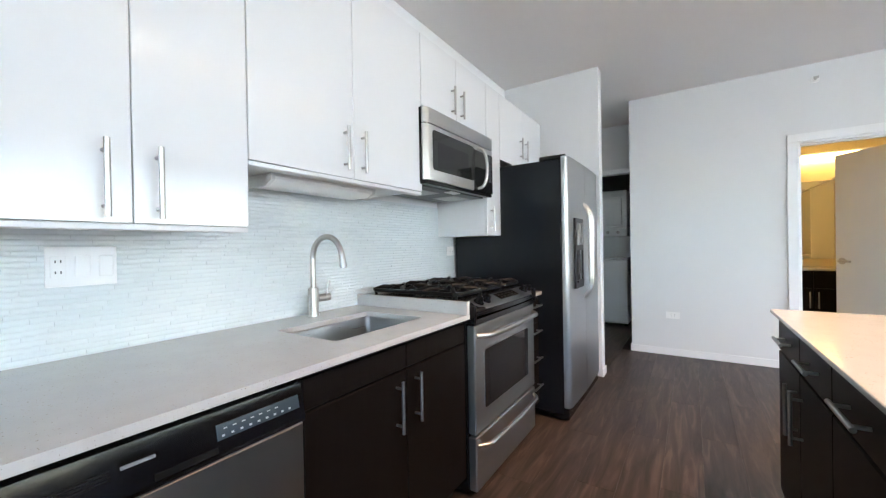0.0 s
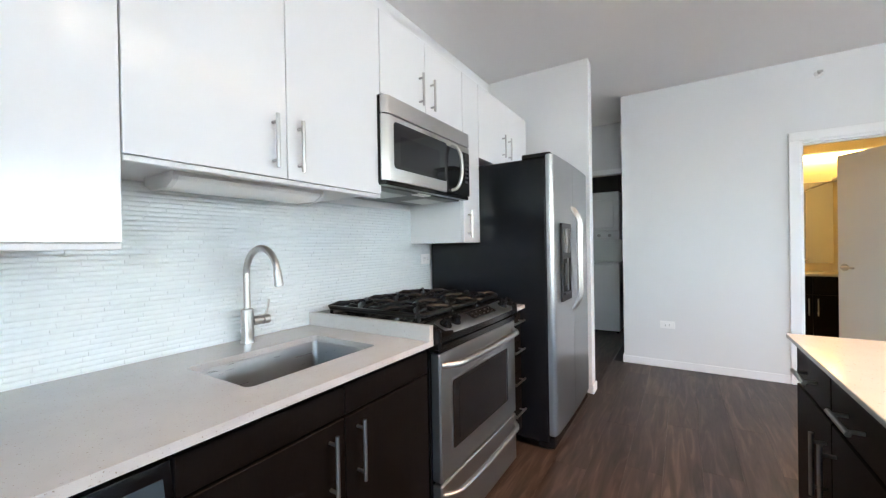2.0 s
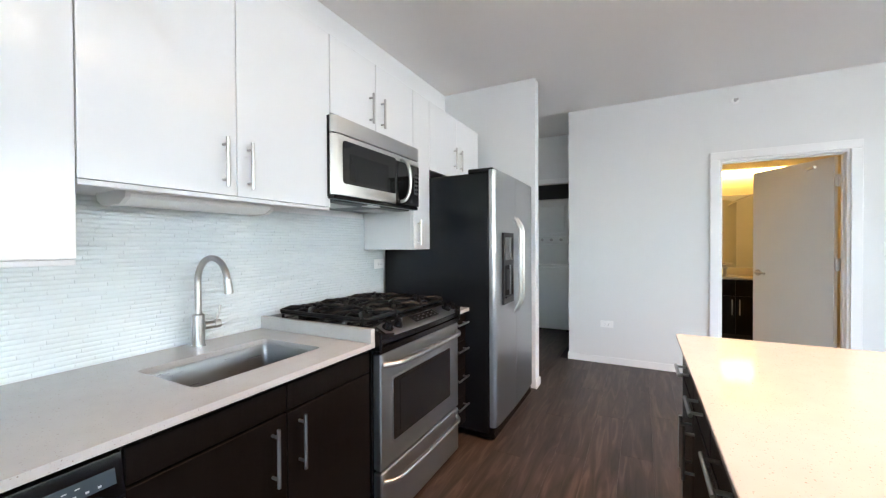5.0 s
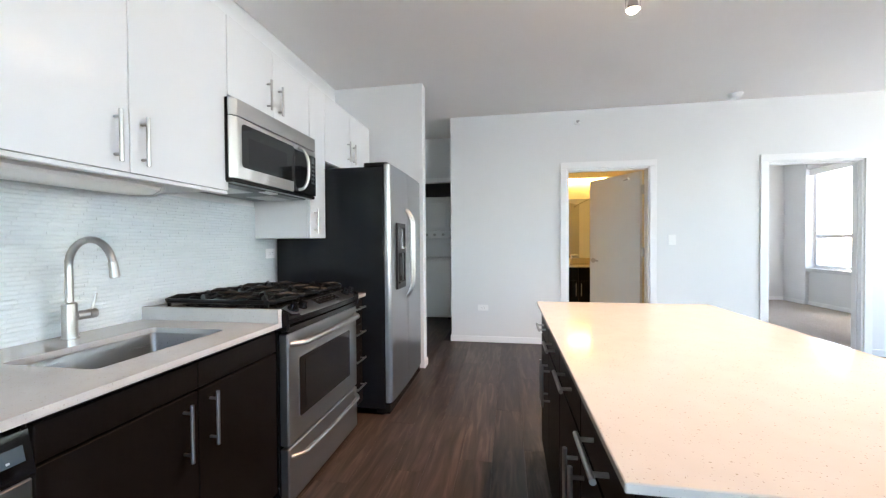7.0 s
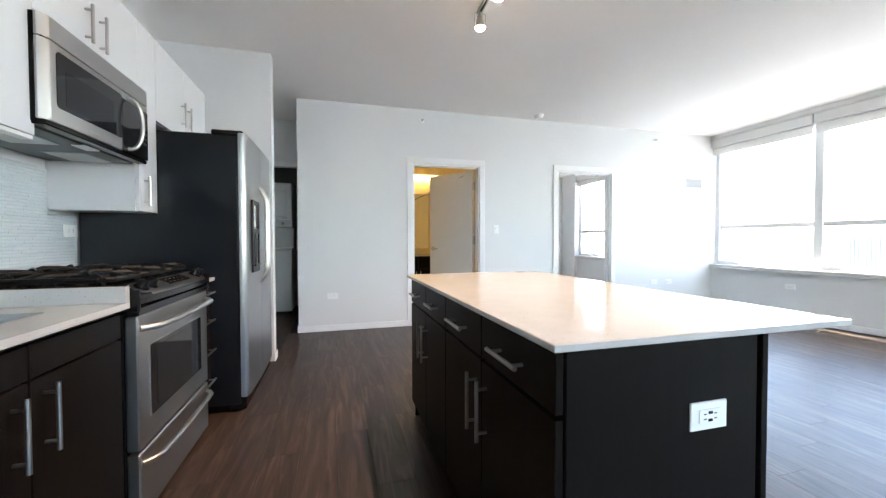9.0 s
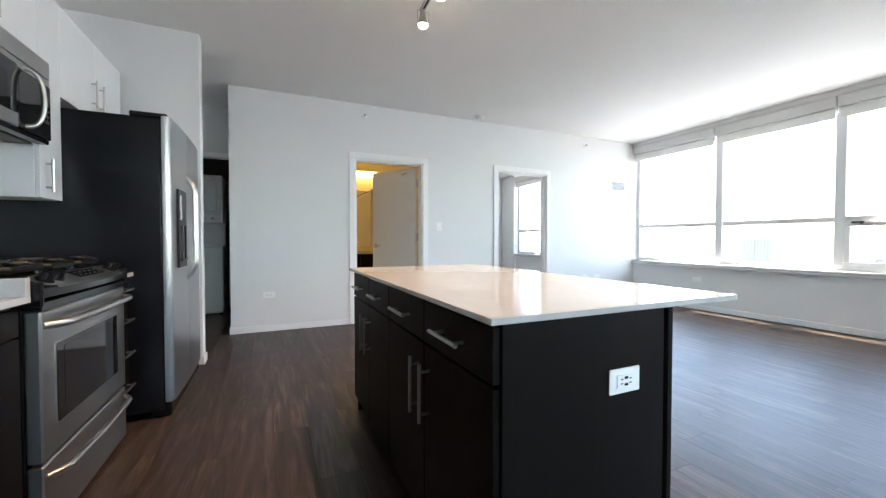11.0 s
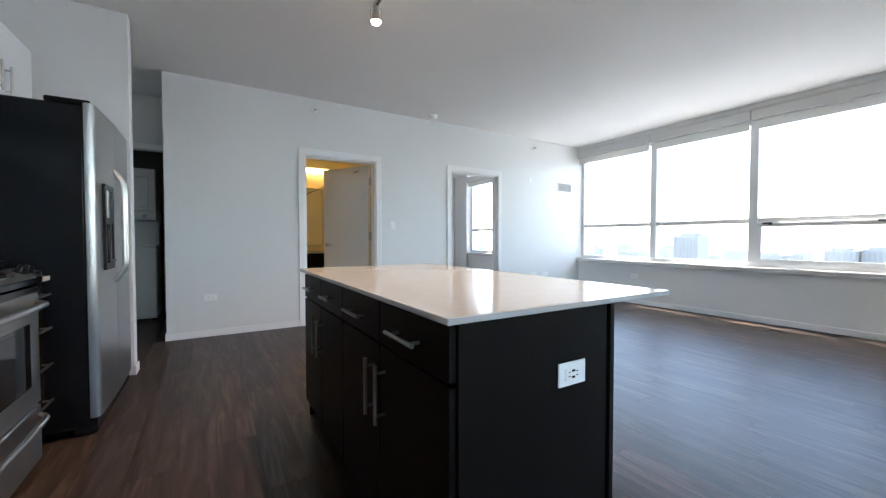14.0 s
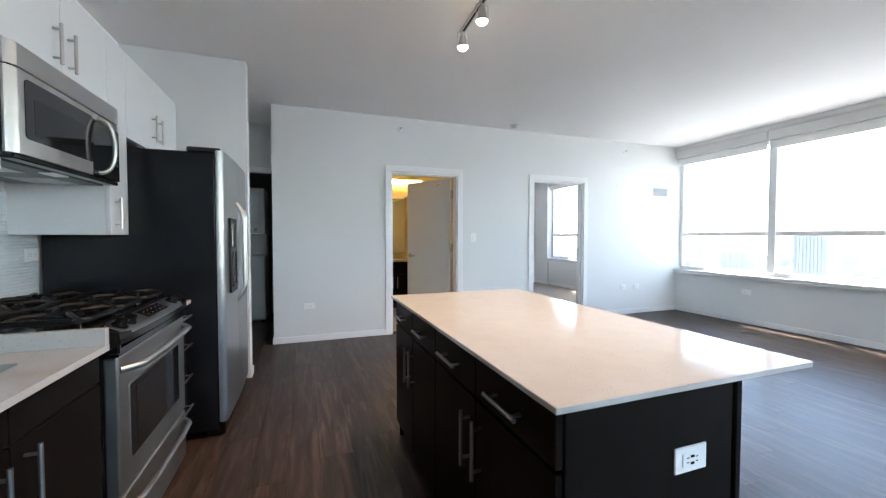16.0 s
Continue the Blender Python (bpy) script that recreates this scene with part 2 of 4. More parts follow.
def finish(name, bm, material, at=(0, 0, 0)):
    bmesh.ops.recalc_face_normals(bm, faces=bm.faces)
    if any(at):
        bmesh.ops.translate(bm, verts=bm.verts, vec=-Vector(at))
    me = bpy.data.meshes.new(name)
    bm.to_mesh(me)
    bm.free()
    me.materials.append(material)
    for p in me.polygons:
        p.use_smooth = True
    me.set_sharp_from_angle(angle=radians(32))
    return me


def thing(name, at, label, category, group=""):
    ob = new(name)
    ob.empty_display_size = 0.1
    ob.location = at
    ORIGIN[ob] = Vector(at)
    return tagged(ob, label, category, group)


def solid(name, bm, material, label, category="", group="", kind="", at=(0, 0, 0)):
    """A thing of one mesh."""
    ob = new(name, finish(name, bm, material, at))
    ob.location = at
    ORIGIN[ob] = Vector(at)
    return tagged(ob, label, category, group, kind)


def part(name, bm, material, parent, label=""):
    """One mesh under a thing or a part; bm in world metres."""
    at = ORIGIN[parent]
    ob = new(name, finish(name, bm, material, at))
    ob.parent = parent
    ORIGIN[ob] = at
    return tagged(ob, label)


def structure(name, bm, material, label):
    return solid(name, bm, material, label, kind="structure")


def bar_pull(parent, a, b, out, r=0.006):
    """A satin bar handle from a to b, standing off its front by out."""
    a, b, out = Vector(a), Vector(b), Vector(out)
    bm = bmesh.new()
    rod(bm, a + out, b + out, r)
    d = (b - a)
    for f in (0.14, 0.86):
        rod(bm, a + d * f, a + d * f + out, r * 0.8, 10)
    return part("handle", bm, CHROME, parent, "satin nickel bar handle")


# ---- the large structure ----
WX, FY, EX = -1.71, 4.785, 5.66
BACK = -3.2
structure("wall_west", boxes(((WX - 0.12, BACK, 0), (WX, 6.9, CEIL))), WALL, "white painted kitchen wall")
SW = (-0.1, 5.6)
structure("wall_south", boxes(((WX - 0.12, BACK - 0.2, 0), (SW[0], BACK, CEIL)), ((SW[1], BACK - 0.2, 0), (6.0, BACK, CEIL)), ((SW[0], BACK - 0.23, 0), (SW[1], BACK, 0.665)), ((SW[0], BACK - 0.2, 2.62), (SW[1], BACK - 0.04, CEIL))), WALL, "white painted wall behind the living area")
D1, D2, DH = (0.687, 1.597), (2.792, 3.693), 2.087
structure("wall_north", boxes(
    ((-0.70, FY, 0), (D1[0], FY + 0.12, CEIL)), ((D1[0], FY, DH), (D1[1], FY + 0.12, CEIL)),
    ((D1[1], FY, 0), (D2[0], FY + 0.12, CEIL)), ((D2[0], FY, DH), (D2[1], FY + 0.12, CEIL)),
    ((D2[1], FY, 0), (5.9, FY + 0.12, CEIL))), WALL, "pale grey painted wall with two doorways")
structure("wall_stub", boxes(((WX, 3.71, 0), (-0.812, 3.83, CEIL)), bevel=0.003), WALL, "white end wall beside the refrigerator")
structure("wall_hall_east", boxes(((-0.70, FY + 0.12, 0), (-0.58, 6.9, CEIL))), WALL, "painted wall along the hallway")
structure("wall_hall_end", boxes(((WX, 5.68, 2.13), (-0.69, 5.80, CEIL)), ((WX, 5.68, 0), (-1.56, 5.80, 2.13))), WALL, "wall over the laundry closet opening")
# the closet's inner shade is put into its wall colour
structure("wall_closet", boxes(((WX, 6.8, 0), (-0.69, 6.9, CEIL)), ((-0.72, 5.80, 0), (-0.69, 6.8, CEIL))), RECESS_SHADE, "laundry closet walls coloured dark for the shade inside")
structure("wall_window_lower", boxes(((EX, BACK, 0), (EX + 0.23, FY, 0.665))), WALL, "low painted wall under the window band")
structure("wall_window_head", boxes(((EX + 0.04, BACK, 2.62), (EX + 0.15, FY, CEIL)), ((EX - 0.045, BACK, 2.722), (EX + 0.04, FY, CEIL))), WALL, "wall over the window band")
structure("column", boxes(((5.035, -0.25, 0), (EX + 0.23, 0.492, CEIL)), bevel=0.003), WALL, "painted concrete column boxed into the window wall")
structure("ceiling", boxes(((WX - 0.12, BACK - 0.2, CEIL), (EX + 0.15, 9.2, CEIL + 0.12))), CEILING, "white painted ceiling")
structure("subfloor", boxes(((WX - 0.12, BACK - 0.12, -0.2), (6.0, 6.9, -0.012))), TOE, "concrete slab under the plank floor")
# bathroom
structure("wall_bath", boxes(((-0.57, 7.0, 0), (2.5, 7.1, CEIL)), ((-0.1, FY + 0.12, 0), (0.0, 7.0, CEIL)), ((2.4, FY + 0.12, 0), (2.5, 7.0, CEIL))), BATHWALL, "bathroom walls with warm lamp light in their colour")
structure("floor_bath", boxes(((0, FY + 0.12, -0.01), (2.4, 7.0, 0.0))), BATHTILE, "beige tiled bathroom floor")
structure("ceiling_bath", boxes(((0, FY + 0.121, 2.56), (2.4, 7.0, 2.60))), CEILING, "lowered bathroom ceiling")
# bedroom
structure("wall_bedroom", boxes(((2.5, 9.0, 0), (6.0, 9.12, CEIL)), ((2.5, 4.906, 0), (2.6, 9.0, CEIL)), ((5.6, 8.42, 0), (6.0, 9.0, CEIL)),
                                ((EX, FY + 0.12, 0), (EX + 0.23, 8.42, 0.665)), ((EX, FY + 0.12, 0.665), (EX + 0.23, 6.2, CEIL))), WALL, "pale grey bedroom walls")
structure("floor_bedroom", boxes(((2.6, FY + 0.12, -0.01), (EX, 9.0, 0.004))), CARPET, "beige carpeted bedroom floor")


def casing(name, x0, x1, label):
    w, y0, y1 = 0.075, FY - 0.018, FY
    ob = tagged(new(name), label, kind="structure")
    ORIGIN[ob] = Vector((0, 0, 0))
    for n, lo, hi in (("jamb_casing", (x0 - w, y0, 0), (x0, y1, DH)), ("jamb_casing", (x1, y0, 0), (x1 + w, y1, DH)), ("head_casing", (x0 - w, y0, DH), (x1 + w, y1, DH + w))):
        part(n, boxes((lo, hi), bevel=0.004), TRIM, ob)
    part("jamb", boxes(((x0, FY, 0), (x0 + 0.018, FY + 0.12, DH)), ((x1 - 0.018, FY, 0), (x1, FY + 0.12, DH)), ((x0 + 0.018, FY, DH - 0.018), (x1 - 0.018, FY + 0.12, DH))), TRIM, ob)
    part("door_stop", boxes(((x0 + 0.018, FY + 0.045, 0), (x0 + 0.03, FY + 0.075, DH - 0.018)), ((x1 - 0.03, FY + 0.045, 0), (x1 - 0.018, FY + 0.075, DH - 0.018)), ((x0 + 0.03, FY + 0.045, DH - 0.03), (x1 - 0.03, FY + 0.075, DH - 0.018))), TRIM, ob)
    return ob


casing("trim_bathroom_doorway", *D1, "white painted casing round the bathroom doorway")
casing("trim_bedroom_doorway", *D2, "white painted casing round the bedroom doorway")
structure("trim_closet", boxes(((-1.6, 5.66, 2.13), (-0.69, 5.68, 2.19)), bevel=0.003), TRIM, "white casing over the laundry closet")


def skirting(name, spans):
    ob = tagged(new(name), "low white painted baseboard", kind="structure")
    ORIGIN[ob] = Vector((0, 0, 0))
    for lo, hi in spans:
        part("baseboard_length", boxes((lo, hi), bevel=0.004), TRIM, ob)


BH = 0.075
skirting("baseboard", [
    ((-0.712, FY - 0.012, 0), (D1[0] - 0.075, FY, BH)), ((D1[1] + 0.075, FY - 0.012, 0), (D2[0] - 0.075, FY, BH)), ((D2[1] + 0.075, FY - 0.012, 0), (EX, FY, BH)),
    ((EX - 0.012, 0.492, 0), (EX, FY - 0.012, BH)), ((5.035, 0.492, 0), (EX - 0.012, 0.49, BH)), ((5.023, -0.25, 0), (5.035, 0.49, BH)),
    ((-0.812, 3.698, 0), (-0.80, 3.842, BH)), ((-0.712, FY, 0), (-0.70, 5.66, BH)),
    ((2.6, 8.988, 0), (5.6, 9.0, BH)), ((5.588, 8.42, 0), (5.6, 8.988, BH)), ((EX - 0.012, FY + 0.12, 0), (EX, 8.42, BH))])


def window(name, y0, y1, mulls, vents, label, shade_at=2.465):
    """A band of fixed panes over low panes between mullions, with sill, shade box and shades."""
    ob = tagged(new(name), label, kind="structure")
    ORIGIN[ob] = Vector((0, 0, 0))
    gx = EX + 0.13
    z0, z1, zt = 0.70, 2.62, 1.30
    part("window_sill", boxes(((EX - 0.055, y0, 0.665), (EX + 0.23, y1, 0.70)), ((EX - 0.055, y0, 0.637), (EX - 0.03, y1, 0.665)), bevel=0.003), SILL, ob, "pale grey stone sill")
    part("bottom_rail", boxes(((gx - 0.03, y0, z0), (gx + 0.03, y1, z0 + 0.06)), bevel=0.003), ALU, ob)
    ys = [y0, *sorted(mulls), y1]
    for i, m in enumerate(ys):
        w = 0.048 if 0 < i < len(ys) - 1 else 0.055
        part("mullion", boxes(((gx - 0.05, m - w, z0 + 0.06), (gx + 0.03, m + w, z1)), bevel=0.004), ALU, ob)
    for i, (a, b) in enumerate(zip(ys, ys[1:])):
        part("transom", boxes(((gx - 0.035, a + 0.048, zt - 0.032), (gx + 0.025, b - 0.048, zt + 0.032)), bevel=0.003), ALU, ob)
        for lo, hi in ((z0 + 0.06, zt - 0.032), (zt + 0.032, z1)):
            p = part("pane", boxes(((gx - 0.003, a + 0.048, lo), (gx + 0.003, b - 0.048, hi))), GLASS, ob)
            p.visible_shadow = False
        if i in vents:
            f = 0.055
            s = part("sash", boxes(((gx - 0.06, a + 0.04, z0 + 0.05), (gx - 0.036, b - 0.04, z0 + 0.05 + f)), ((gx - 0.06, a + 0.04, zt - 0.03 - f), (gx - 0.036, b - 0.04, zt - 0.03)),
                                   ((gx - 0.06, a + 0.04, z0 + 0.05 + f), (gx - 0.036, a + 0.04 + f, zt - 0.03 - f)), ((gx - 0.06, b - 0.04 - f, z0 + 0.05 + f), (gx - 0.036, b - 0.04, zt - 0.03 - f)), bevel=0.004), ALU, ob, "opening sash frame")
            for yl in (a + 0.16, b - 0.16):
                part("latch", boxes(((gx - 0.085, yl - 0.05, zt - 0.05), (gx - 0.06, yl + 0.05, zt - 0.03)), ((gx - 0.1, yl - 0.05, zt - 0.062), (gx - 0.085, yl - 0.02, zt - 0.03)), bevel=0.004), GREYPL, s, "grey metal latch")
        part("shade_box", boxes(((EX - 0.05, a + 0.006, 2.575), (EX + 0.04, b - 0.006, 2.70)), bevel=0.006), VALANCE, ob, "grey roller shade box")
        bm = bmesh.new()
        rod(bm, (EX + 0.01, a + 0.02, 2.545), (EX + 0.01, b - 0.02, 2.545), 0.028)
        box(bm, (EX - 0.016, a + 0.02, shade_at), (EX - 0.013, b - 0.02, 2.55))
        box(bm, (EX - 0.02, a + 0.02, shade_at - 0.014), (EX - 0.009, b - 0.02, shade_at + 0.004), 0.003)
        part("shade", bm, SHADE, ob, "rolled-up white fabric shade")
    part("head_trim", boxes(((EX - 0.06, y0, 2.70), (EX + 0.04, y1, 2.716)), bevel=0.002), VALANCE, ob)
    return ob


window("window_1", 0.492, FY, (3.41, 2.095, 0.79), (1,), "wide band of windows over a white sill looking over the city")
window("window_2", BACK, -0.25, (-1.7,), (), "band of windows past the column")
window("window_3", 6.2, 8.42, (7.3,), (), "bedroom window over a white sill")

south = window("window_4", *SW, (1.3, 2.75, 4.2), (), "band of windows in the wall behind the kitchen")
for child in south.children_recursive:
    child.data.transform(Matrix(((0, 1, 0, 0), (-1, 0, 0, BACK + EX), (0, 0, 1, 0), (0, 0, 0, 1))))

# ---- kitchen: wall cabinets ----
CF, TOP = -1.294, 2.305


def wall_cabinet(y0, y1, z0, doors, pulls, label, rail=True, z1=TOP):
    """A white wall cabinet: carcass, bottom rail and flat doors with bar handles. pulls: (door, y, z0, z1)."""
    t = thing("wall_cabinet", (WX, y0, z0), label, "cabinet", "white wall cabinets")
    part("carcass", boxes(((WX + 0.001, y0 + 0.001, z0 + 0.012), (CF - 0.021, y1 - 0.001, z1)), bevel=0.001), CARCASS, t)
    if rail:
        part("light_rail", boxes(((CF - 0.04, y0 + 0.002, z0 - 0.004), (CF - 0.004, y1 - 0.002, z0 + 0.011)), bevel=0.002), CARCASS, t)
    fronts = []
    for a, b in doors:
        fronts.append(part("door", boxes(((CF - 0.02, a + 0.0018, z0 + 0.013), (CF, b - 0.0018, z1 - 0.001)), bevel=0.0015), WHITE, t, "flat gloss white door"))
    for d, y, a, b in pulls:
        bar_pull(fronts[d], (CF, y - 0.012, a), (CF, y - 0.012, b), (0.028, 0, 0), 0.0068)
    return t


wall_cabinet(-0.43, 0.168, 1.25, ((-0.43, -0.131), (-0.131, 0.168)), ((0, -0.174, 1.275, 1.46), (1, -0.068, 1.275, 1.46)), "low-hung gloss white two-door wall cabinet")
wall_cabinet(0.169, 0.765, 1.25, ((0.169, 0.467), (0.467, 0.765)), ((0, 0.422, 1.275, 1.46), (1, 0.531, 1.275, 1.46)), "low-hung gloss white two-door wall cabinet")
wall_cabinet(0.766, 1.69, 1.465, ((0.766, 1.216), (1.216, 1.69)), ((0, 1.176, 1.505, 1.68), (1, 1.273, 1.505, 1.68)), "gloss white two-door wall cabinet above the sink")
wall_cabinet(1.691, 2.436, 1.918, ((1.691, 2.045), (2.045, 2.436)), ((0, 2.005, 1.958, 2.122), (1, 2.109, 1.958, 2.122)), "short gloss white cabinet over the microwave", rail=False)
wall_cabinet(2.437, 2.652, 1.252, ((2.437, 2.652),), ((0, 2.502, 1.297, 1.46),), "tall narrow gloss white wall cabinet", rail=False)
wall_cabinet(2.653, 3.55, 1.808, ((2.653, 3.10), (3.10, 3.55)), ((0, 3.057, 1.892, 2.06), (1, 3.17, 1.892, 2.06)), "short gloss white cabinet over the refrigerator", rail=False)

ucl = thing("under_cabinet_light", (-1.47, 1.2, 1.47), "switched-off white under-cabinet strip light", "light")
ULX, ULZ = -1.62, 1.477
part("housing", boxes(((ULX, 0.925, ULZ - 0.012), (ULX + 0.2, 1.475, ULZ)), bevel=0.001), CARCASS, ucl)
part("diffuser", prism(bmesh.new(), [(ULX + 0.006, ULZ - 0.012), (ULX + 0.194, ULZ - 0.012), (ULX + 0.19, ULZ - 0.024), (ULX + 0.155, ULZ - 0.041), (ULX + 0.045, ULZ - 0.041), (ULX + 0.01, ULZ - 0.024)], "y", 0.94, 1.46), PLASTIC, ucl, "ribbed white plastic diffuser")
for y in (0.925, 1.46):
    part("end_cap", prism(bmesh.new(), [(ULX + 0.001, ULZ - 0.012), (ULX + 0.199, ULZ - 0.012), (ULX + 0.195, ULZ - 0.026), (ULX + 0.157, ULZ - 0.045), (ULX + 0.043, ULZ - 0.045), (ULX + 0.005, ULZ - 0.026)], "y", y, y + 0.015), CARCASS, ucl)

# ---- kitchen: base run ----
BF, CT, CB, CFR = -1.024, 0.874, 0.852, -0.996


def base_cabinet(y0, y1, fronts, label, name="base_cabinet", group="dark base cabinets", hollow=False):
    """An espresso base cabinet. fronts: (kind, y0, y1, z0, z1, pull), pull = (y0, z0, y1, z1)."""
    t = thing(name, (WX, y0, 0), label, "cabinet", group)
    if hollow:
        part("carcass", boxes(((WX + 0.001, y0 + 0.001, 0.1), (BF - 0.021, y1 - 0.001, 0.6)), ((WX + 0.001, y0 + 0.001, 0.6), (BF - 0.021, y0 + 0.019, CB - 0.001)),
                              ((WX + 0.001, y1 - 0.019, 0.6), (BF - 0.021, y1 - 0.001, CB - 0.001)), ((BF - 0.039, y0 + 0.019, 0.6), (BF - 0.021, y1 - 0.019, CB - 0.001))), ESPRESSO, t)
    else:
        part("carcass", boxes(((WX + 0.001, y0 + 0.001, 0.1), (BF - 0.021, y1 - 0.001, CB - 0.001)), bevel=0.001), ESPRESSO, t)
    part("toe_kick", boxes(((WX + 0.001, y0 + 0.001, 0.0), (BF - 0.075, y1 - 0.001, 0.1))), TOE, t)
    for kind, a, b, c, d, pull in fronts:
        p = part(kind, boxes(((BF - 0.02, a + 0.002, c), (BF, b - 0.002, d)), bevel=0.002), ESPRESSO, t)
        if pull:
            bar_pull(p, (BF, pull[0], pull[1]), (BF, pull[2], pull[3]), (0.032, 0, 0))
    return t


base_cabinet(-0.76, 0.136, (("door", -0.76, -0.312, 0.105, 0.71, (-0.355, 0.48, -0.355, 0.665)), ("door", -0.312, 0.136, 0.105, 0.71, (-0.265, 0.48, -0.265, 0.665)),
                            ("drawer_front", -0.76, -0.312, 0.72, 0.828, None), ("drawer_front", -0.312, 0.136, 0.72, 0.828, None)), "espresso base cabinet beside the dishwasher")
base_cabinet(0.75, 1.635, (("door", 0.75, 1.20, 0.105, 0.735, (1.141, 0.525, 1.141, 0.712)), ("door", 1.20, 1.635, 0.105, 0.735, (1.25, 0.53, 1.25, 0.717)),
                           ("drawer_front", 0.75, 1.20, 0.743, 0.832, None), ("drawer_front", 1.20, 1.635, 0.743, 0.832, None)), "espresso sink base cabinet with bar handles", hollow=True)
nz = (0.105, 0.29, 0.475, 0.66, 0.832)
base_cabinet(2.46, 2.652, [("drawer_front", 2.46, 2.652, a + 0.002, b - 0.004, (2.48, b - 0.05, 2.635, b - 0.05)) for a, b in zip(nz, nz[1:])], "narrow espresso four-drawer cabinet beside the range")


def rounded(x0, x1, y0, y1, r, n=6):
    pts = []
    for cx, cy, a0 in ((x1 - r, y1 - r, 0), (x0 + r, y1 - r, 90), (x0 + r, y0 + r, 180), (x1 - r, y0 + r, 270)):
        pts += [(cx + r * math.cos(radians(a0 + 90 * k / n)), cy + r * math.sin(radians(a0 + 90 * k / n))) for k in range(n + 1)]
    return pts


SX0, SX1, SY0, SY1 = -1.49, -1.145, 0.975, 1.476


def slab_with_hole(outer, inner, z0, z1):
    bm = bmesh.new()
    loops = []
    for pts in (outer, inner):
        vs = [bm.verts.new((x, y, z1)) for x, y in pts]
        loops.append([bm.edges.new((a, b)) for a, b in zip(vs, vs[1:] + vs[:1])])
    bmesh.ops.triangle_fill(bm, use_beauty=True, edges=loops[0] + loops[1])
    r = bmesh.ops.extrude_face_region(bm, geom=list(bm.faces))
    bmesh.ops.translate(bm, verts=[v for v in r["geom"] if isinstance(v, bmesh.types.BMVert)], vec=(0, 0, z0 - z1))
    return bm


ct = thing("worktop", (WX, -0.8, CB), "pale speckled quartz worktop with undermount sink cutout", "worktop")
part("slab", slab_with_hole([(WX + 0.002, -0.8), (CFR, -0.8), (CFR, 1.638), (WX + 0.002, 1.638)], rounded(SX0, SX1, SY0, SY1, 0.02), CB, CT), QUARTZ, ct)
part("side_upstand", boxes(((WX + 0.002, 1.612, CT), (CFR, 1.638, CT + 0.06)), bevel=0.0015), QUARTZ, ct, "raised quartz strip against the range")
solid("worktop_piece", boxes(((WX + 0.002, 2.46, CB), (CFR, 2.654, CT)), bevel=0.0015), QUARTZ, "narrow quartz worktop piece beside the range", "worktop", at=(WX, 2.46, CB))

sink = thing("sink", (SX0, SY0, 0.64), "undermount brushed stainless steel kitchen sink", "sink")
bm = bmesh.new()
lev = [(-0.018, CB - 0.001), (0.0, CB - 0.001), (0.004, CB - 0.012), (0.01, 0.70), (0.03, 0.668), (0.07, 0.66)]
rings = []
for off, z in lev:
    rings.append([bm.verts.new((x, y, z)) for x, y in rounded(SX0 + off, SX1 - off, SY0 + off, SY1 - off, max(0.012, 0.024 - off * 0.1))])
for a, b in zip(rings, rings[1:]):
    for k in range(len(a)):
        bm.faces.new((a[k], a[(k + 1) % len(a)], b[(k + 1) % len(a)], b[k]))
bm.faces.new(rings[-1])
bmesh.ops.solidify(bm, geom=list(bm.faces), thickness=0.0012)
part("basin", bm, SINKSTEEL, sink)
bm = rod(bmesh.new(), (-1.322, 1.23, 0.6615), (-1.322, 1.23, 0.664), 0.045, 24)
rod(bm, (-1.322, 1.23, 0.664), (-1.322, 1.23, 0.668), 0.03, 20, 0.02)
part("drain", bm, CHROME, sink)

fau = thing("kitchen_faucet", (-1.63, 1.262, CT), "tall arched brushed nickel pull-down faucet", "faucet")
fx, fy = -1.63, 1.262
bm = rod(bmesh.new(), (fx, fy, CT), (fx, fy, CT + 0.006), 0.027, 24)
rod(bm, (fx, fy, CT + 0.006), (fx, fy, 1.005), 0.0235, 24)
rod(bm, (fx, fy, 1.005), (fx, fy, 1.01), 0.0235, 24, 0.016)
part("base", bm, CHROME, fau)
R = 0.1
pts = [(fx, fy, 1.0 + 0.018 * k) for k in range(9)] + [(fx + R - R * math.cos(radians(a)), fy, 1.146 + R * math.sin(radians(a))) for a in range(10, 171, 10)]
part("spout", tube(bmesh.new(), pts, 0.0128, 16), CHROME, fau)
e = Vector(pts[-1])
bm = rod(bmesh.new(), e, e + Vector((0.010, 0, -0.055)), 0.0145, 18, 0.0165)
rod(bm, e + Vector((0.010, 0, -0.055)), e + Vector((0.0105, 0, -0.059)), 0.014, 16)
part("spray_head", bm, CHROME, fau)
bm = rod(bmesh.new(), (fx, fy + 0.02, 0.955), (fx, fy + 0.062, 0.955), 0.018, 18)
rod(bm, (fx, fy + 0.064, 0.955), (fx, fy + 0.09, 0.955), 0.019, 18)
part("valve", bm, CHROME, fau)
part("lever", rod(bmesh.new(), (fx, fy + 0.078, 0.97), (fx + 0.005, fy + 0.092, 1.035), 0.005, 10), CHROME, fau)

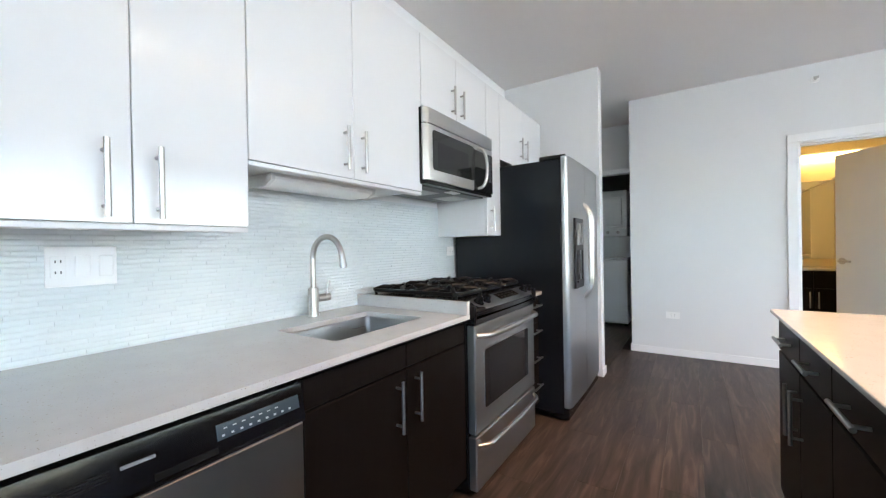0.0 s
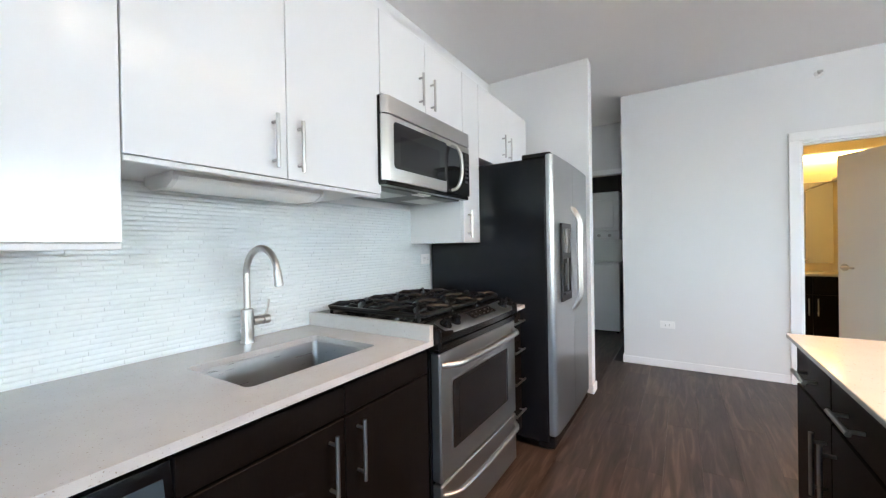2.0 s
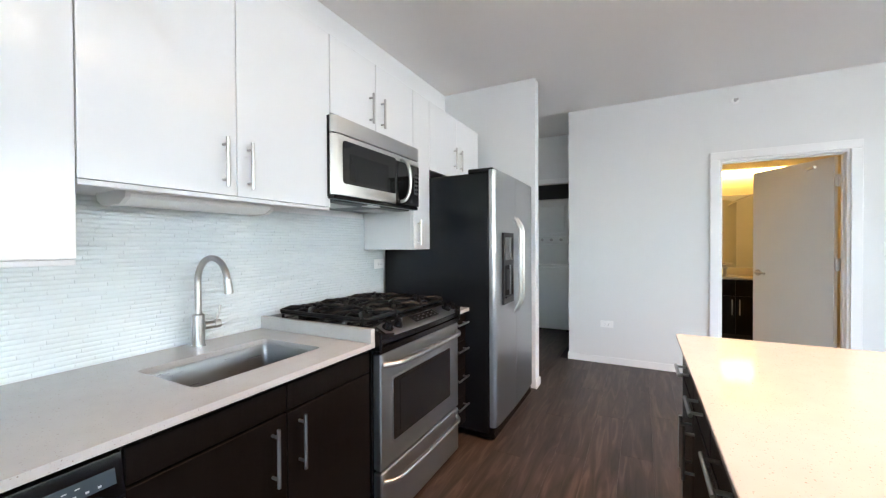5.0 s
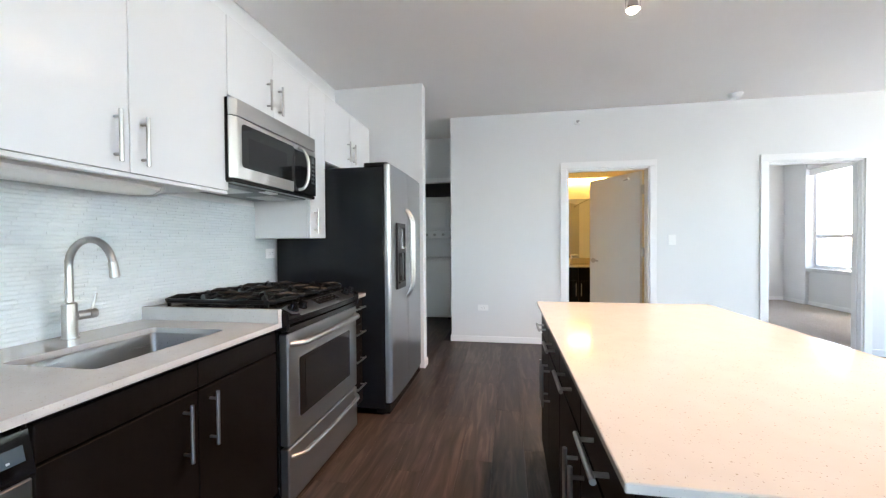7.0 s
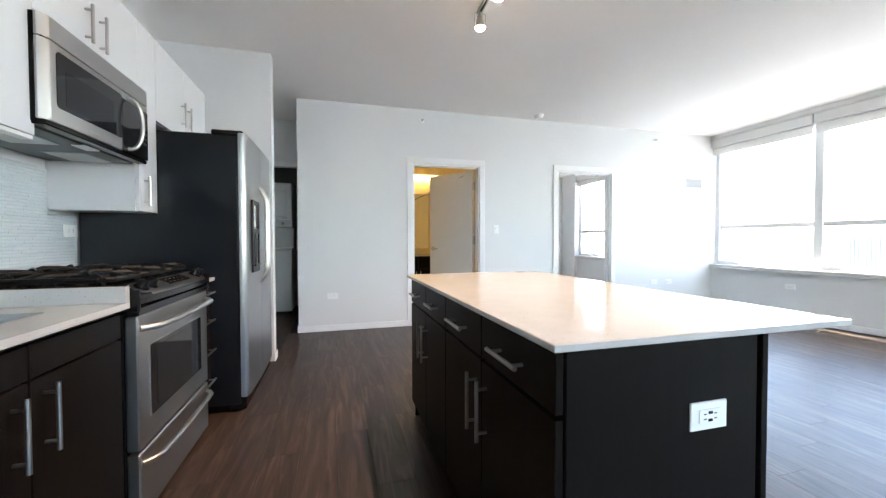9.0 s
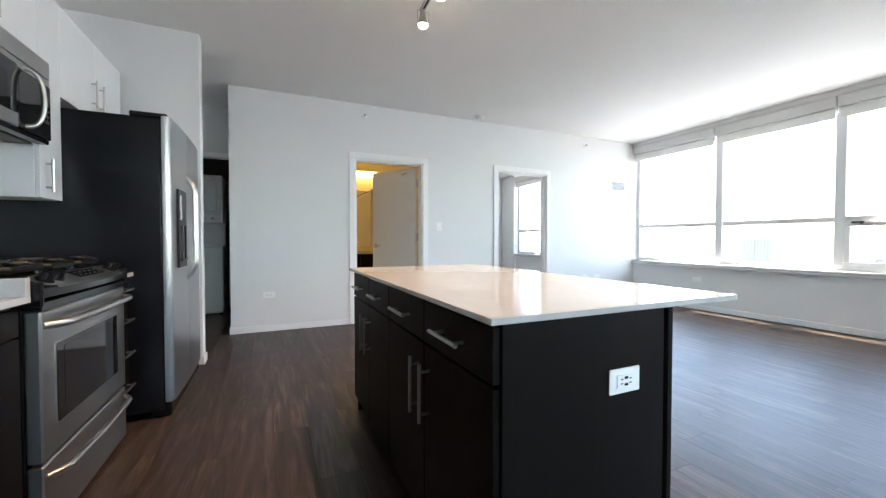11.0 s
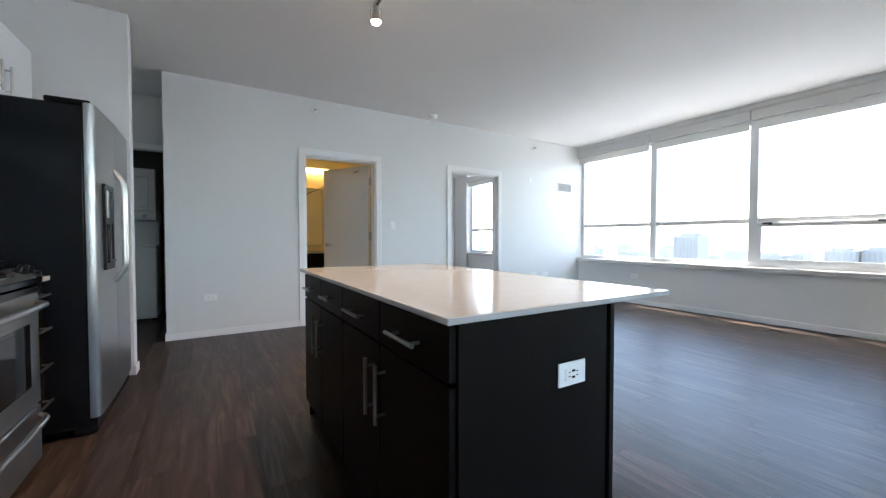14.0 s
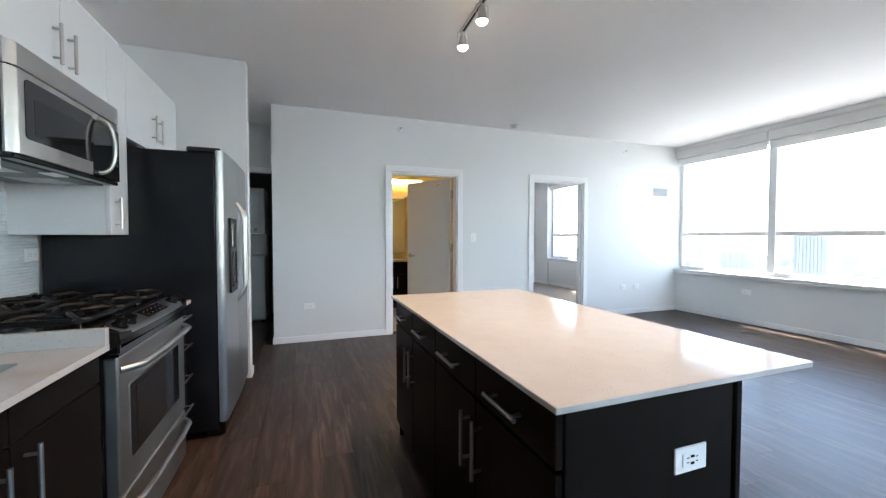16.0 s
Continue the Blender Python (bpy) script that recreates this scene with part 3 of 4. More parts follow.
# dishwasher
dw = thing("dishwasher", (WX, 0.138, 0), "stainless dishwasher with a black control strip", "dishwasher")
part("tub", boxes(((WX + 0.01, 0.139, 0.1), (BF - 0.03, 0.748, CB - 0.006))), BLACK, dw)
part("toe_panel", boxes(((BF - 0.09, 0.139, 0.005), (BF - 0.075, 0.748, 0.1))), BLACK, dw)
part("door", boxes(((BF - 0.029, 0.142, 0.11), (BF + 0.008, 0.745, 0.723)), bevel=0.004), STEEL_V, dw, "brushed stainless door panel")
bm = prism(bmesh.new(), [(BF - 0.029, 0.728), (BF + 0.014, 0.728), (BF + 0.016, 0.74), (BF - 0.004, 0.828), (BF - 0.029, 0.828)], "y", 0.142, 0.745)
cp = part("control_panel", bm, BLACK, dw, "sloping gloss black control panel")
tilt = 0.02 / 0.088


def on_panel(y0, y1, z0, z1, h=0.002):
    """A thin plate lying on the sloping control panel."""
    return prism(bmesh.new(), [(BF + 0.0165 - (z - 0.74) * tilt + o, z) for z, o in ((z0, -0.002), (z0, h), (z1, h), (z1, -0.002))], "y", y0, y1)


part("display", on_panel(0.52, 0.73, 0.767, 0.80), PANELGLOSS, cp, "blue-grey touch strip")
for k in range(9):
    part("button_mark", on_panel(0.53 + 0.021 * k, 0.536 + 0.021 * k, 0.773, 0.777, 0.003), LETTER, cp)
for k in range(7):
    part("button_mark", on_panel(0.535 + 0.021 * k, 0.543 + 0.021 * k, 0.788, 0.79, 0.003), LETTER, cp)
part("badge", on_panel(0.35, 0.405, 0.786, 0.7915, 0.0025), GREYMARK, cp, "small silver maker's plate")
part("pocket_handle", on_panel(0.40, 0.52, 0.742, 0.755), SLOT, cp)
for k in range(3):
    part("vent_slot", on_panel(0.245, 0.335, 0.775 + 0.007 * k, 0.778 + 0.007 * k), SLOT, cp)

# ---- range ----
RY0, RY1, RF = 1.65, 2.455, -0.982
rg = thing("gas_range", (WX, RY0, 0), "slide-in stainless gas range with black cast-iron grates", "range")
part("body", boxes(((WX + 0.01, RY0 + 0.004, 0.02), (RF - 0.045, RY1 - 0.004, 0.86)), bevel=0.002), BLACK, rg)
for y in (RY0 + 0.05, RY1 - 0.05):
    for x in (WX + 0.06, RF - 0.1):
        part("foot", rod(bmesh.new(), (x, y, 0), (x, y, 0.022), 0.018, 12), BLACK, rg)
part("cooktop", boxes(((WX + 0.01, RY0 - 0.012, 0.912), (RF - 0.075, RY1 + 0.005, 0.93)), ((WX + 0.01, RY0 + 0.002, 0.86), (RF - 0.06, RY1 - 0.004, 0.912)), bevel=0.004), BLACK, rg, "black enamel cooktop")
prof = [(RF - 0.12, 0.93), (RF - 0.075, 0.932), (RF + 0.005, 0.896), (RF + 0.014, 0.884), (RF + 0.012, 0.862), (RF - 0.02, 0.848), (RF - 0.12, 0.848)]
bm = bmesh.new()
n = 14
rows_ = []
for k in range(n + 1):
    u = k / n
    bow = 0.016 * (1 - (2 * u - 1) ** 2)
    y = RY0 + (RY1 - RY0) * u
    rows_.append([bm.verts.new((x + bow * (1 if i in (1, 2, 3, 4) else 0), y, z)) for i, (x, z) in enumerate(prof)])
for a, b in zip(rows_, rows_[1:]):
    for i in range(len(prof)):
        bm.faces.new((a[i], a[(i + 1) % len(prof)], b[(i + 1) % len(prof)], b[i]))
bm.faces.new(rows_[0])
bm.faces.new(rows_[-1][::-1])
panel = part("control_panel", bm, BLACK, rg, "sloping black control panel")
bm = bmesh.new()
rows_ = []
for k in range(n + 1):
    u = 0.065 + 0.885 * k / n
    bow = 0.016 * (1 - (2 * u - 1) ** 2)
    inset = 0.012 if k in (0, n) else 0.0
    rows_.append([bm.verts.new((x + bow, RY0 + (RY1 - RY0) * u, z)) for x, z in
                  ((RF - 0.070 + inset, 0.9315 - inset * 0.45), (RF + 0.003 - inset, 0.8992 + inset * 0.45), (RF + 0.0125 - inset, 0.8885 + inset * 0.45), (RF + 0.004 - inset, 0.885), (RF - 0.070 + inset, 0.915))])
for a, b in zip(rows_, rows_[1:]):
    for i in range(5):
        bm.faces.new((a[i], a[(i + 1) % 5], b[(i + 1) % 5], b[i]))
bm.faces.new(rows_[0])
bm.faces.new(rows_[-1][::-1])
part("fascia", bm, STEEL_V, panel, "brushed stainless fascia")
part("panel_cheek", boxes(((RF - 0.12, RY0 - 0.006, 0.83), (RF + 0.012, RY0 + 0.012, 0.915)), bevel=0.006), BLACK, rg)
part("panel_cheek", boxes(((RF - 0.12, RY1 - 0.012, 0.83), (RF + 0.012, RY1 + 0.006, 0.915)), bevel=0.006), BLACK, rg)
part("vent_band", boxes(((RF - 0.05, RY0 + 0.006, 0.815), (RF + 0.004, RY1 - 0.006, 0.848)), bevel=0.004), BLACK, rg)
SL = math.atan2(0.036, 0.08)
NRM = Vector((math.sin(SL), 0, math.cos(SL)))
ALONG = Vector((math.cos(SL), 0, -math.sin(SL)))


def on_slope(u, y, h=0.0, bow=0.014):
    return Vector((RF - 0.075 + bow, y, 0.932)) + ALONG * u + NRM * h


def slope_plate(y0, y1, u0, u1, h):
    bm = bmesh.new()
    vs = [bm.verts.new(on_slope(u, y, k)) for k in (-0.004, h) for u, y in ((u0, y0), (u0, y1), (u1, y1), (u1, y0))]
    for f in ((0, 1, 2, 3), (7, 6, 5, 4), (0, 4, 5, 1), (1, 5, 6, 2), (2, 6, 7, 3), (3, 7, 4, 0)):
        bm.faces.new([vs[i] for i in f])
    return bm


disp = part("display", slope_plate(1.954, 2.196, 0.014, 0.068, 0.005), BLACKGLASS, panel, "black glass touch display")
for r in range(2):
    for k in range(5):
        part("key_mark", slope_plate(1.980 + 0.045 * k, 1.993 + 0.045 * k, 0.031 + 0.022 * r, 0.034 + 0.022 * r, 0.0056), GREYMARK, disp)
for y in (1.743, 1.818, 2.327, 2.397):
    c = on_slope(0.042, y)
    bm = rod(bmesh.new(), c, c + NRM * 0.006, 0.027, 20)
    rod(bm, c + NRM * 0.006, c + NRM * 0.03, 0.022, 20, 0.018)
    b = c + NRM * 0.03
    for s in (-1, 1):
        rod(bm, b + ALONG * 0.0, b + ALONG * 0.018 * s, 0.006, 8)
    part("knob", bm, BLACK, panel, "black burner knob")
od = part("oven_door", boxes(((RF - 0.044, RY0 + 0.008, 0.298), (RF, RY1 - 0.008, 0.815)), bevel=0.006), STEEL, rg, "brushed stainless oven door")
part("window_trim", prism(bmesh.new(), rounded(1.744, 2.332, 0.396, 0.692, 0.012), "x", RF - 0.002, RF + 0.003), CHROME, od)
ow = part("oven_window", prism(bmesh.new(), rounded(1.75, 2.326, 0.402, 0.686, 0.01), "x", RF - 0.001, RF + 0.005), BLACKGLASS, od, "dark oven glass")
part("inner_glass", prism(bmesh.new(), rounded(1.80, 2.24, 0.425, 0.668, 0.006), "x", RF + 0.0045, RF + 0.0062), SMOKE, ow)


def arched_handle(parent, y0, y1, z, x, out, r, sag=0.0):
    pts = []
    for k in range(25):
        u = k / 24
        s = min(1, min(u, 1 - u) / 0.09)
        pts.append((x + out * math.sin(s * math.pi / 2) + 0.012 * math.sin(u * math.pi), y0 + (y1 - y0) * u, z - sag * (1 - s)))
    return part("handle", tube(bmesh.new(), pts, r, 14), CHROME, parent, "bowed polished steel handle")


arched_handle(od, RY0 + 0.03, RY1 - 0.03, 0.765, RF - 0.004, 0.045, 0.0145)
dr = part("warming_drawer", boxes(((RF - 0.044, RY0 + 0.008, 0.03), (RF, RY1 - 0.008, 0.288)), bevel=0.006), STEEL, rg, "brushed stainless lower drawer")
arched_handle(dr, RY0 + 0.03, RY1 - 0.03, 0.243, RF - 0.004, 0.04, 0.012)
part("badge", rod(bmesh.new(), (RF - 0.001, RY1 - 0.05, 0.272), (RF + 0.003, RY1 - 0.05, 0.272), 0.012, 16), CHROME, dr)
# burners and grates
GX0, GX1 = WX + 0.06, RF - 0.10
for bx_, by_ in ((-1.27, 1.823), (-1.50, 1.823), (-1.38, 2.061), (-1.27, 2.299), (-1.50, 2.299)):
    bm = rod(bmesh.new(), (bx_, by_, 0.93), (bx_, by_, 0.938), 0.05, 24, 0.045)
    rod(bm, (bx_, by_, 0.938), (bx_, by_, 0.946), 0.034, 24)
    part("burner", bm, IRON, rg, "round gas burner")
for y0, y1 in ((1.678, 1.935), (1.939, 2.187), (2.192, 2.448)):
    bm = bmesh.new()
    z = 0.962
    w = 0.0115
    loop = [(GX0, y0 + 0.03), (GX0 + 0.03, y0), (GX1 - 0.03, y0), (GX1, y0 + 0.03), (GX1, y1 - 0.03), (GX1 - 0.03, y1), (GX0 + 0.03, y1), (GX0, y1 - 0.03), (GX0, y0 + 0.03)]
    tube(bm, [(x, y, z - 0.008) for x, y in loop], w, 8)
    ym, xm = (y0 + y1) / 2, (GX0 + GX1) / 2
    for a, b in (((GX0, ym), (GX0 + 0.09, ym)), ((GX1, ym), (GX1 - 0.09, ym)), ((xm, y0), (xm, y1))):
        tube(bm, [(*a, z - 0.008), ((a[0] + b[0]) / 2, (a[1] + b[1]) / 2, z + 0.004), (*b, z)], w, 8)
    for cx in (GX0 + 0.12, GX1 - 0.12):
        for sx, sy in ((1, 1), (1, -1), (-1, 1), (-1, -1)):
            p0 = (cx + sx * 0.105, ym + sy * (y1 - y0) / 2)
            p1 = (cx + sx * 0.035, ym + sy * 0.035)
            mid = ((p0[0] + p1[0]) / 2 + 0.012 * sy, (p0[1] + p1[1]) / 2)
            tube(bm, [(*p0, z - 0.008), (*mid, z + 0.008), (*p1, z + 0.004)], w, 8)
        ring = [(cx + 0.062 * math.cos(radians(q)), ym + 0.075 * math.sin(radians(q)), z - 0.004 + 0.006 * math.cos(radians(4 * q))) for q in range(0, 361, 20)]
        tube(bm, ring, w * 0.85, 8)
    for x, y in ((GX0 + 0.02, y0 + 0.012), (GX1 - 0.02, y0 + 0.012), (GX0 + 0.02, y1 - 0.012), (GX1 - 0.02, y1 - 0.012)):
        rod(bm, (x, y, 0.93), (x, y, z - 0.006), 0.008, 8)
    part("grate", bm, IRON, rg, "cast-iron pan grate with curved fingers")

# ---- microwave ----
MY0, MY1, MF, MZ0, MZ1 = 1.668, 2.432, -1.25, 1.513, 1.913
mw = thing("microwave", (WX, MY0, MZ0), "stainless over-the-range microwave under a cabinet", "microwave")
part("body", boxes(((WX + 0.002, MY0, MZ0 + 0.012), (MF - 0.03, MY1, MZ1)), bevel=0.003), BLACK, mw)
bp_ = part("bottom_plate", boxes(((WX + 0.03, MY0 + 0.02, MZ0), (MF - 0.06, MY1 - 0.02, MZ0 + 0.012)), bevel=0.003), GREYPL, mw)
for y in (1.774, 2.159):
    part("grease_filter", boxes(((-1.56, y, MZ0 - 0.004), (-1.39, y + 0.22, MZ0 + 0.002)), bevel=0.001), CHROME, bp_)
part("lamp_cover", boxes(((-1.35, 1.984, MZ0 - 0.004), (-1.30, 2.089, MZ0 + 0.002)), bevel=0.001), PLASTIC, bp_)


def front_slab(y1, z0, z1):
    """A steel front with a broad chamfer along its free upright edge."""
    return prism(bmesh.new(), [(MF - 0.030, MY0 + 0.002), (MF - 0.021, MY0 - 0.001), (MF - 0.016, MY0 + 0.002), (MF - 0.003, MY0 + 0.026), (MF, MY0 + 0.034), (MF, y1 - 0.002), (MF - 0.002, y1), (MF - 0.030, y1)], "z", z0, z1)


part("vent_grille", front_slab(MY1, 1.832, MZ1 - 0.002), STEEL, mw, "stainless top vent panel")
part("shadow_gap", boxes(((MF - 0.03, MY0 + 0.01, 1.826), (MF - 0.012, MY1 - 0.004, 1.832))), SLOT, mw)
md = part("door", front_slab(2.175, MZ0 + 0.025, 1.826), STEEL, mw, "stainless framed microwave door")
part("top_trim", boxes(((MF - 0.03, 2.176, 1.795), (MF, MY1, 1.826)), bevel=0.002), STEEL, md)
bm = prism(bmesh.new(), [(y, z) for y, z in rounded(1.727, 2.173, 1.594, 1.802, 0.018)], "x", MF - 0.002, MF + 0.003)
mwg = part("window", bm, BLACKGLASS, md, "dark tinted door glass")
part("screen", prism(bmesh.new(), [(y, z) for y, z in rounded(1.774, 2.098, 1.612, 1.745, 0.008)], "x", MF + 0.002, MF + 0.0038), SMOKE, mwg)
part("badge", boxes(((MF - 0.001, 1.923, 1.560), (MF + 0.0012, 2.002, 1.568))), CHROME, md)
mc = part("control_panel", boxes(((MF - 0.03, 2.176, MZ0 + 0.025), (MF + 0.002, MY1, 1.793)), bevel=0.003), BLACKGLASS, mw, "black glass keypad panel")
part("keypad_frame", boxes(((MF + 0.001, 2.374, 1.612), (MF + 0.0032, 2.415, 1.792)), bevel=0.0005), GREYPL, mc)
for r in range(6):
    for c_ in range(2):
        part("key", boxes(((MF + 0.002, 2.379 + 0.02 * c_, 1.626 + 0.026 * r), (MF + 0.004, 2.392 + 0.02 * c_, 1.639 + 0.026 * r))), GREYPL if r == 5 else BLACK, mc)
bm = bmesh.new()
pts = []
for k in range(19):
    a = radians(-90 + 10 * k)
    pts.append((MF - 0.004 + 0.058 * max(0.0, math.cos(a)) ** 0.6, 2.225 + 0.025 * math.cos(a), 1.680 + 0.125 * math.sin(a)))
tube(bm, pts, 0.0095, 12)
part("handle", bm, CHROME, md, "bowed polished steel handle")
part("bottom_lip", boxes(((MF - 0.05, MY0 + 0.004, MZ0 + 0.004), (MF - 0.004, MY1 - 0.004, MZ0 + 0.024)), bevel=0.004), BLACK, mw)

# ---- refrigerator ----
FY0, FY1, FF, FT = 2.66, 3.605, -0.848, 1.768
fr = thing("refrigerator", (WX, FY0, 0), "side-by-side refrigerator with stainless doors and black sides", "refrigerator")
part("case", boxes(((WX + 0.02, FY0, 0.045), (FF - 0.012, FY1, FT)), bevel=0.006), FRIDGESIDE, fr, "black textured steel case")
part("grille", boxes(((FF - 0.08, FY0 + 0.01, 0.012), (FF + 0.02, FY1 - 0.01, 0.085)), bevel=0.004), BLACK, fr)
for y in (FY0 + 0.05, FY1 - 0.05):
    for x in (FF - 0.05, WX + 0.1):
        part("foot", rod(bmesh.new(), (x, y, 0), (x, y, 0.05), 0.022, 12), BLACK, fr)


def fridge_door(y0, y1, label):
    """A door with a gently bowed front and rounded upright edges."""
    bm = bmesh.new()
    out = [(FF - 0.008, y0)]
    for k in range(25):
        u = k / 24
        u = u * u * (3 - 2 * u)
        y = y0 + (y1 - y0) * u
        g = (y - FY0) / (FY1 - FY0)
        edge = min(1.0, (y - FY0) / 0.03, (FY1 - y) / 0.03)
        out.append((FF + 0.016 + 0.01 * math.sin(math.pi * g) + 0.018 * max(0.0, edge) ** 0.5, y))
    out.append((FF - 0.008, y1))
    prism(bm, out, "z", 0.092, FT + 0.016)
    bmesh.ops.bevel(bm, geom=[e for e in bm.edges if abs(e.verts[0].co.z - e.verts[1].co.z) < 1e-4 and e.calc_length() > 0.001], offset=0.004, segments=2, affect="EDGES")
    return part("door", bm, STEEL_V, fr, label)


fd1 = fridge_door(FY0, 3.090, "brushed stainless freezer door with dispenser")
fd2 = fridge_door(3.095, FY1, "brushed stainless fresh-food door")
part("door_gasket", boxes(((FF - 0.012, FY0 + 0.006, 0.1), (FF - 0.008, FY1 - 0.006, FT + 0.006))), SLOT, fr)
for y in (FY0 + 0.005, FY1 - 0.115):
    part("hinge_cover", boxes(((FF - 0.16, y, FT), (FF + 0.02, y + 0.11, FT + 0.03)), bevel=0.006), BLACK, fr)
for d, y in ((fd1, 3.055), (fd2, 3.132)):
    pts = []
    for k in range(21):
        u = k / 20
        s = min(1, min(u, 1 - u) / 0.16)
        pts.append((FF + 0.034 + 0.055 * math.sin(s * math.pi / 2), y, 0.79 + 0.71 * u))
    part("handle", tube(bmesh.new(), pts, 0.0125, 12), CHROME, d, "long bowed polished steel handle")
DX = FF + 0.04
disp = part("dispenser", slab_with_hole([(2.784, 0.885), (3.003, 0.885), (3.003, 1.375), (2.784, 1.375)], [(2.808, 0.93), (2.978, 0.93), (2.978, 1.15), (2.808, 1.15)], 0, 0.016), DARKPL, fd1, "dark grey water and ice dispenser")
disp.data.transform(Matrix(((0, 0, 1, DX - 0.004), (1, 0, 0, 0), (0, 1, 0, 0), (0, 0, 0, 1))) @ Matrix.Translation(ORIGIN[fr]))
disp.data.transform(Matrix.Translation(-ORIGIN[fr]))
part("recess", boxes(((DX - 0.002, 2.807, 0.928), (DX + 0.002, 2.980, 1.152))), SLOT, disp)
part("touch_panel", boxes(((DX + 0.01, 2.808, 1.185), (DX + 0.014, 2.978, 1.345)), bevel=0.002), BLACKGLASS, disp)
part("paddle", boxes(((DX + 0.002, 2.861, 0.98), (DX + 0.009, 2.926, 1.12)), bevel=0.003), DARKPL, disp)
part("drip_tray", boxes(((DX, 2.812, 0.925), (DX + 0.022, 2.974, 0.94)), bevel=0.003), DARKPL, disp)

# ---- island ----
IX0, IX1, IY0, IY1, IT = 0.164, 1.065, 0.655, 2.335, 0.885
isl = thing("kitchen_island", (0.20, 0.685, 0), "espresso kitchen island with drawers, doors and bar handles", "island")
part("carcass", boxes(((0.209, 0.70, 0.1), (0.771, 2.295, 0.868)), bevel=0.001), ESPRESSO, isl)
part("toe_kick", boxes(((0.262, 0.70, 0.0), (0.771, 2.295, 0.1))), TOE, isl)
part("end_panel", boxes(((0.209, 0.681, 0.0), (0.761, 0.699, 0.868)), bevel=0.002), ESPRESSO, isl, "dark wood end panel")
part("end_panel", boxes(((0.209, 2.296, 0.0), (0.761, 2.312, 0.868)), bevel=0.002), ESPRESSO, isl)
part("back_panel", boxes(((0.772, 0.677, 0.0), (0.793, 2.314, 0.868)), bevel=0.002), ESPRESSO, isl, "dark wood back panel")
XF = 0.187


def island_front(kind, y0, y1, z0, z1, pull):
    p = part(kind, boxes(((XF, y0 + 0.0025, z0), (XF + 0.02, y1 - 0.0025, z1)), bevel=0.002), ESPRESSO, isl)
    bar_pull(p, (XF, pull[0], pull[1]), (XF, pull[2], pull[3]), (-0.034, 0, 0), 0.0065)


cuts = (0.685, 1.118, 1.536, 1.91, 2.298)
for a, b in zip(cuts, cuts[1:]):
    c, h = (a + b) / 2, (0.09 if b - a > 0.4 else 0.075)
    island_front("drawer_front", a, b, 0.722, 0.856, (c - h, 0.786, c + h, 0.786))
for (a, b), y in zip(zip(cuts, cuts[1:]), (1.073, 1.163, 1.87, 1.956)):
    island_front("door", a, b, 0.105, 0.712, (y, 0.472, y, 0.662))
top = solid("island_worktop", boxes(((IX0, IY0, 0.8682), (IX1, IY1, IT)), bevel=0.002), QUARTZ, "pale speckled quartz island worktop with breakfast overhang", "worktop", at=(IX0, IY0, 0.868))


# ---- plates, outlets, switches ----
def wall_plate(name, centre, axis, w, h, kind, label, category, flip=1):
    """A white cover plate on a wall; axis is the wall's normal ('x' or 'y'), flip its side."""
    t = thing(name, centre, label, category, "wall plates")
    cx, cy, cz = centre

    def pl(u0, u1, v0, v1, a, b):
        if axis == "y":
            lo, hi = (cx + u0, cy + flip * a, cz + v0), (cx + u1, cy + flip * b, cz + v1)
        else:
            lo, hi = (cx + flip * a, cy + u0, cz + v0), (cx + flip * b, cy + u1, cz + v1)
        return tuple(min(p, q) for p, q in zip(lo, hi)), tuple(max(p, q) for p, q in zip(lo, hi))
    part("plate", boxes(pl(-w / 2, w / 2, -h / 2, h / 2, 0, 0.006), bevel=0.002), PLASTIC, t)

    def receptacle(u, v, tall):
        a, b = (0.017, 0.032) if tall else (0.032, 0.017)
        r = part("receptacle", boxes(pl(u - a, u + a, v - b, v + b, 0.005, 0.009), bevel=0.001), PLASTIC, t)
        for s in (-1, 1):
            cu, cv = (u, v + s * 0.016) if tall else (u + s * 0.016, v)
            for q in (-0.006, 0.006):
                d = (cu + q - 0.0012, cu + q + 0.0012, cv - 0.004, cv + 0.004) if tall else (cu - 0.004, cu + 0.004, cv + q - 0.0012, cv + q + 0.0012)
                part("slot", boxes(pl(*d, 0.0085, 0.0095)), SLOT, r)
    if kind == "outlet":
        receptacle(0, 0, h > w)
    if kind == "switch":
        part("rocker", boxes(pl(-0.017, 0.017, -0.032, 0.032, 0.005, 0.01), bevel=0.002), PLASTIC, t)
    if kind == "combo":
        receptacle(-w / 3, 0, True)
        for u in (0, w / 3):
            part("rocker", boxes(pl(u - 0.018, u + 0.018, -0.033, 0.033, 0.005, 0.01), bevel=0.002), PLASTIC, t)
    if kind == "usb":
        receptacle(0.0, 0, False)
        part("test_button", boxes(pl(-0.006, 0.006, 0.006, 0.012, 0.0085, 0.0105)), SLOT, t)
        part("reset_button", boxes(pl(-0.006, 0.006, -0.012, -0.006, 0.0085, 0.0105)), SLOT, t)
    return t


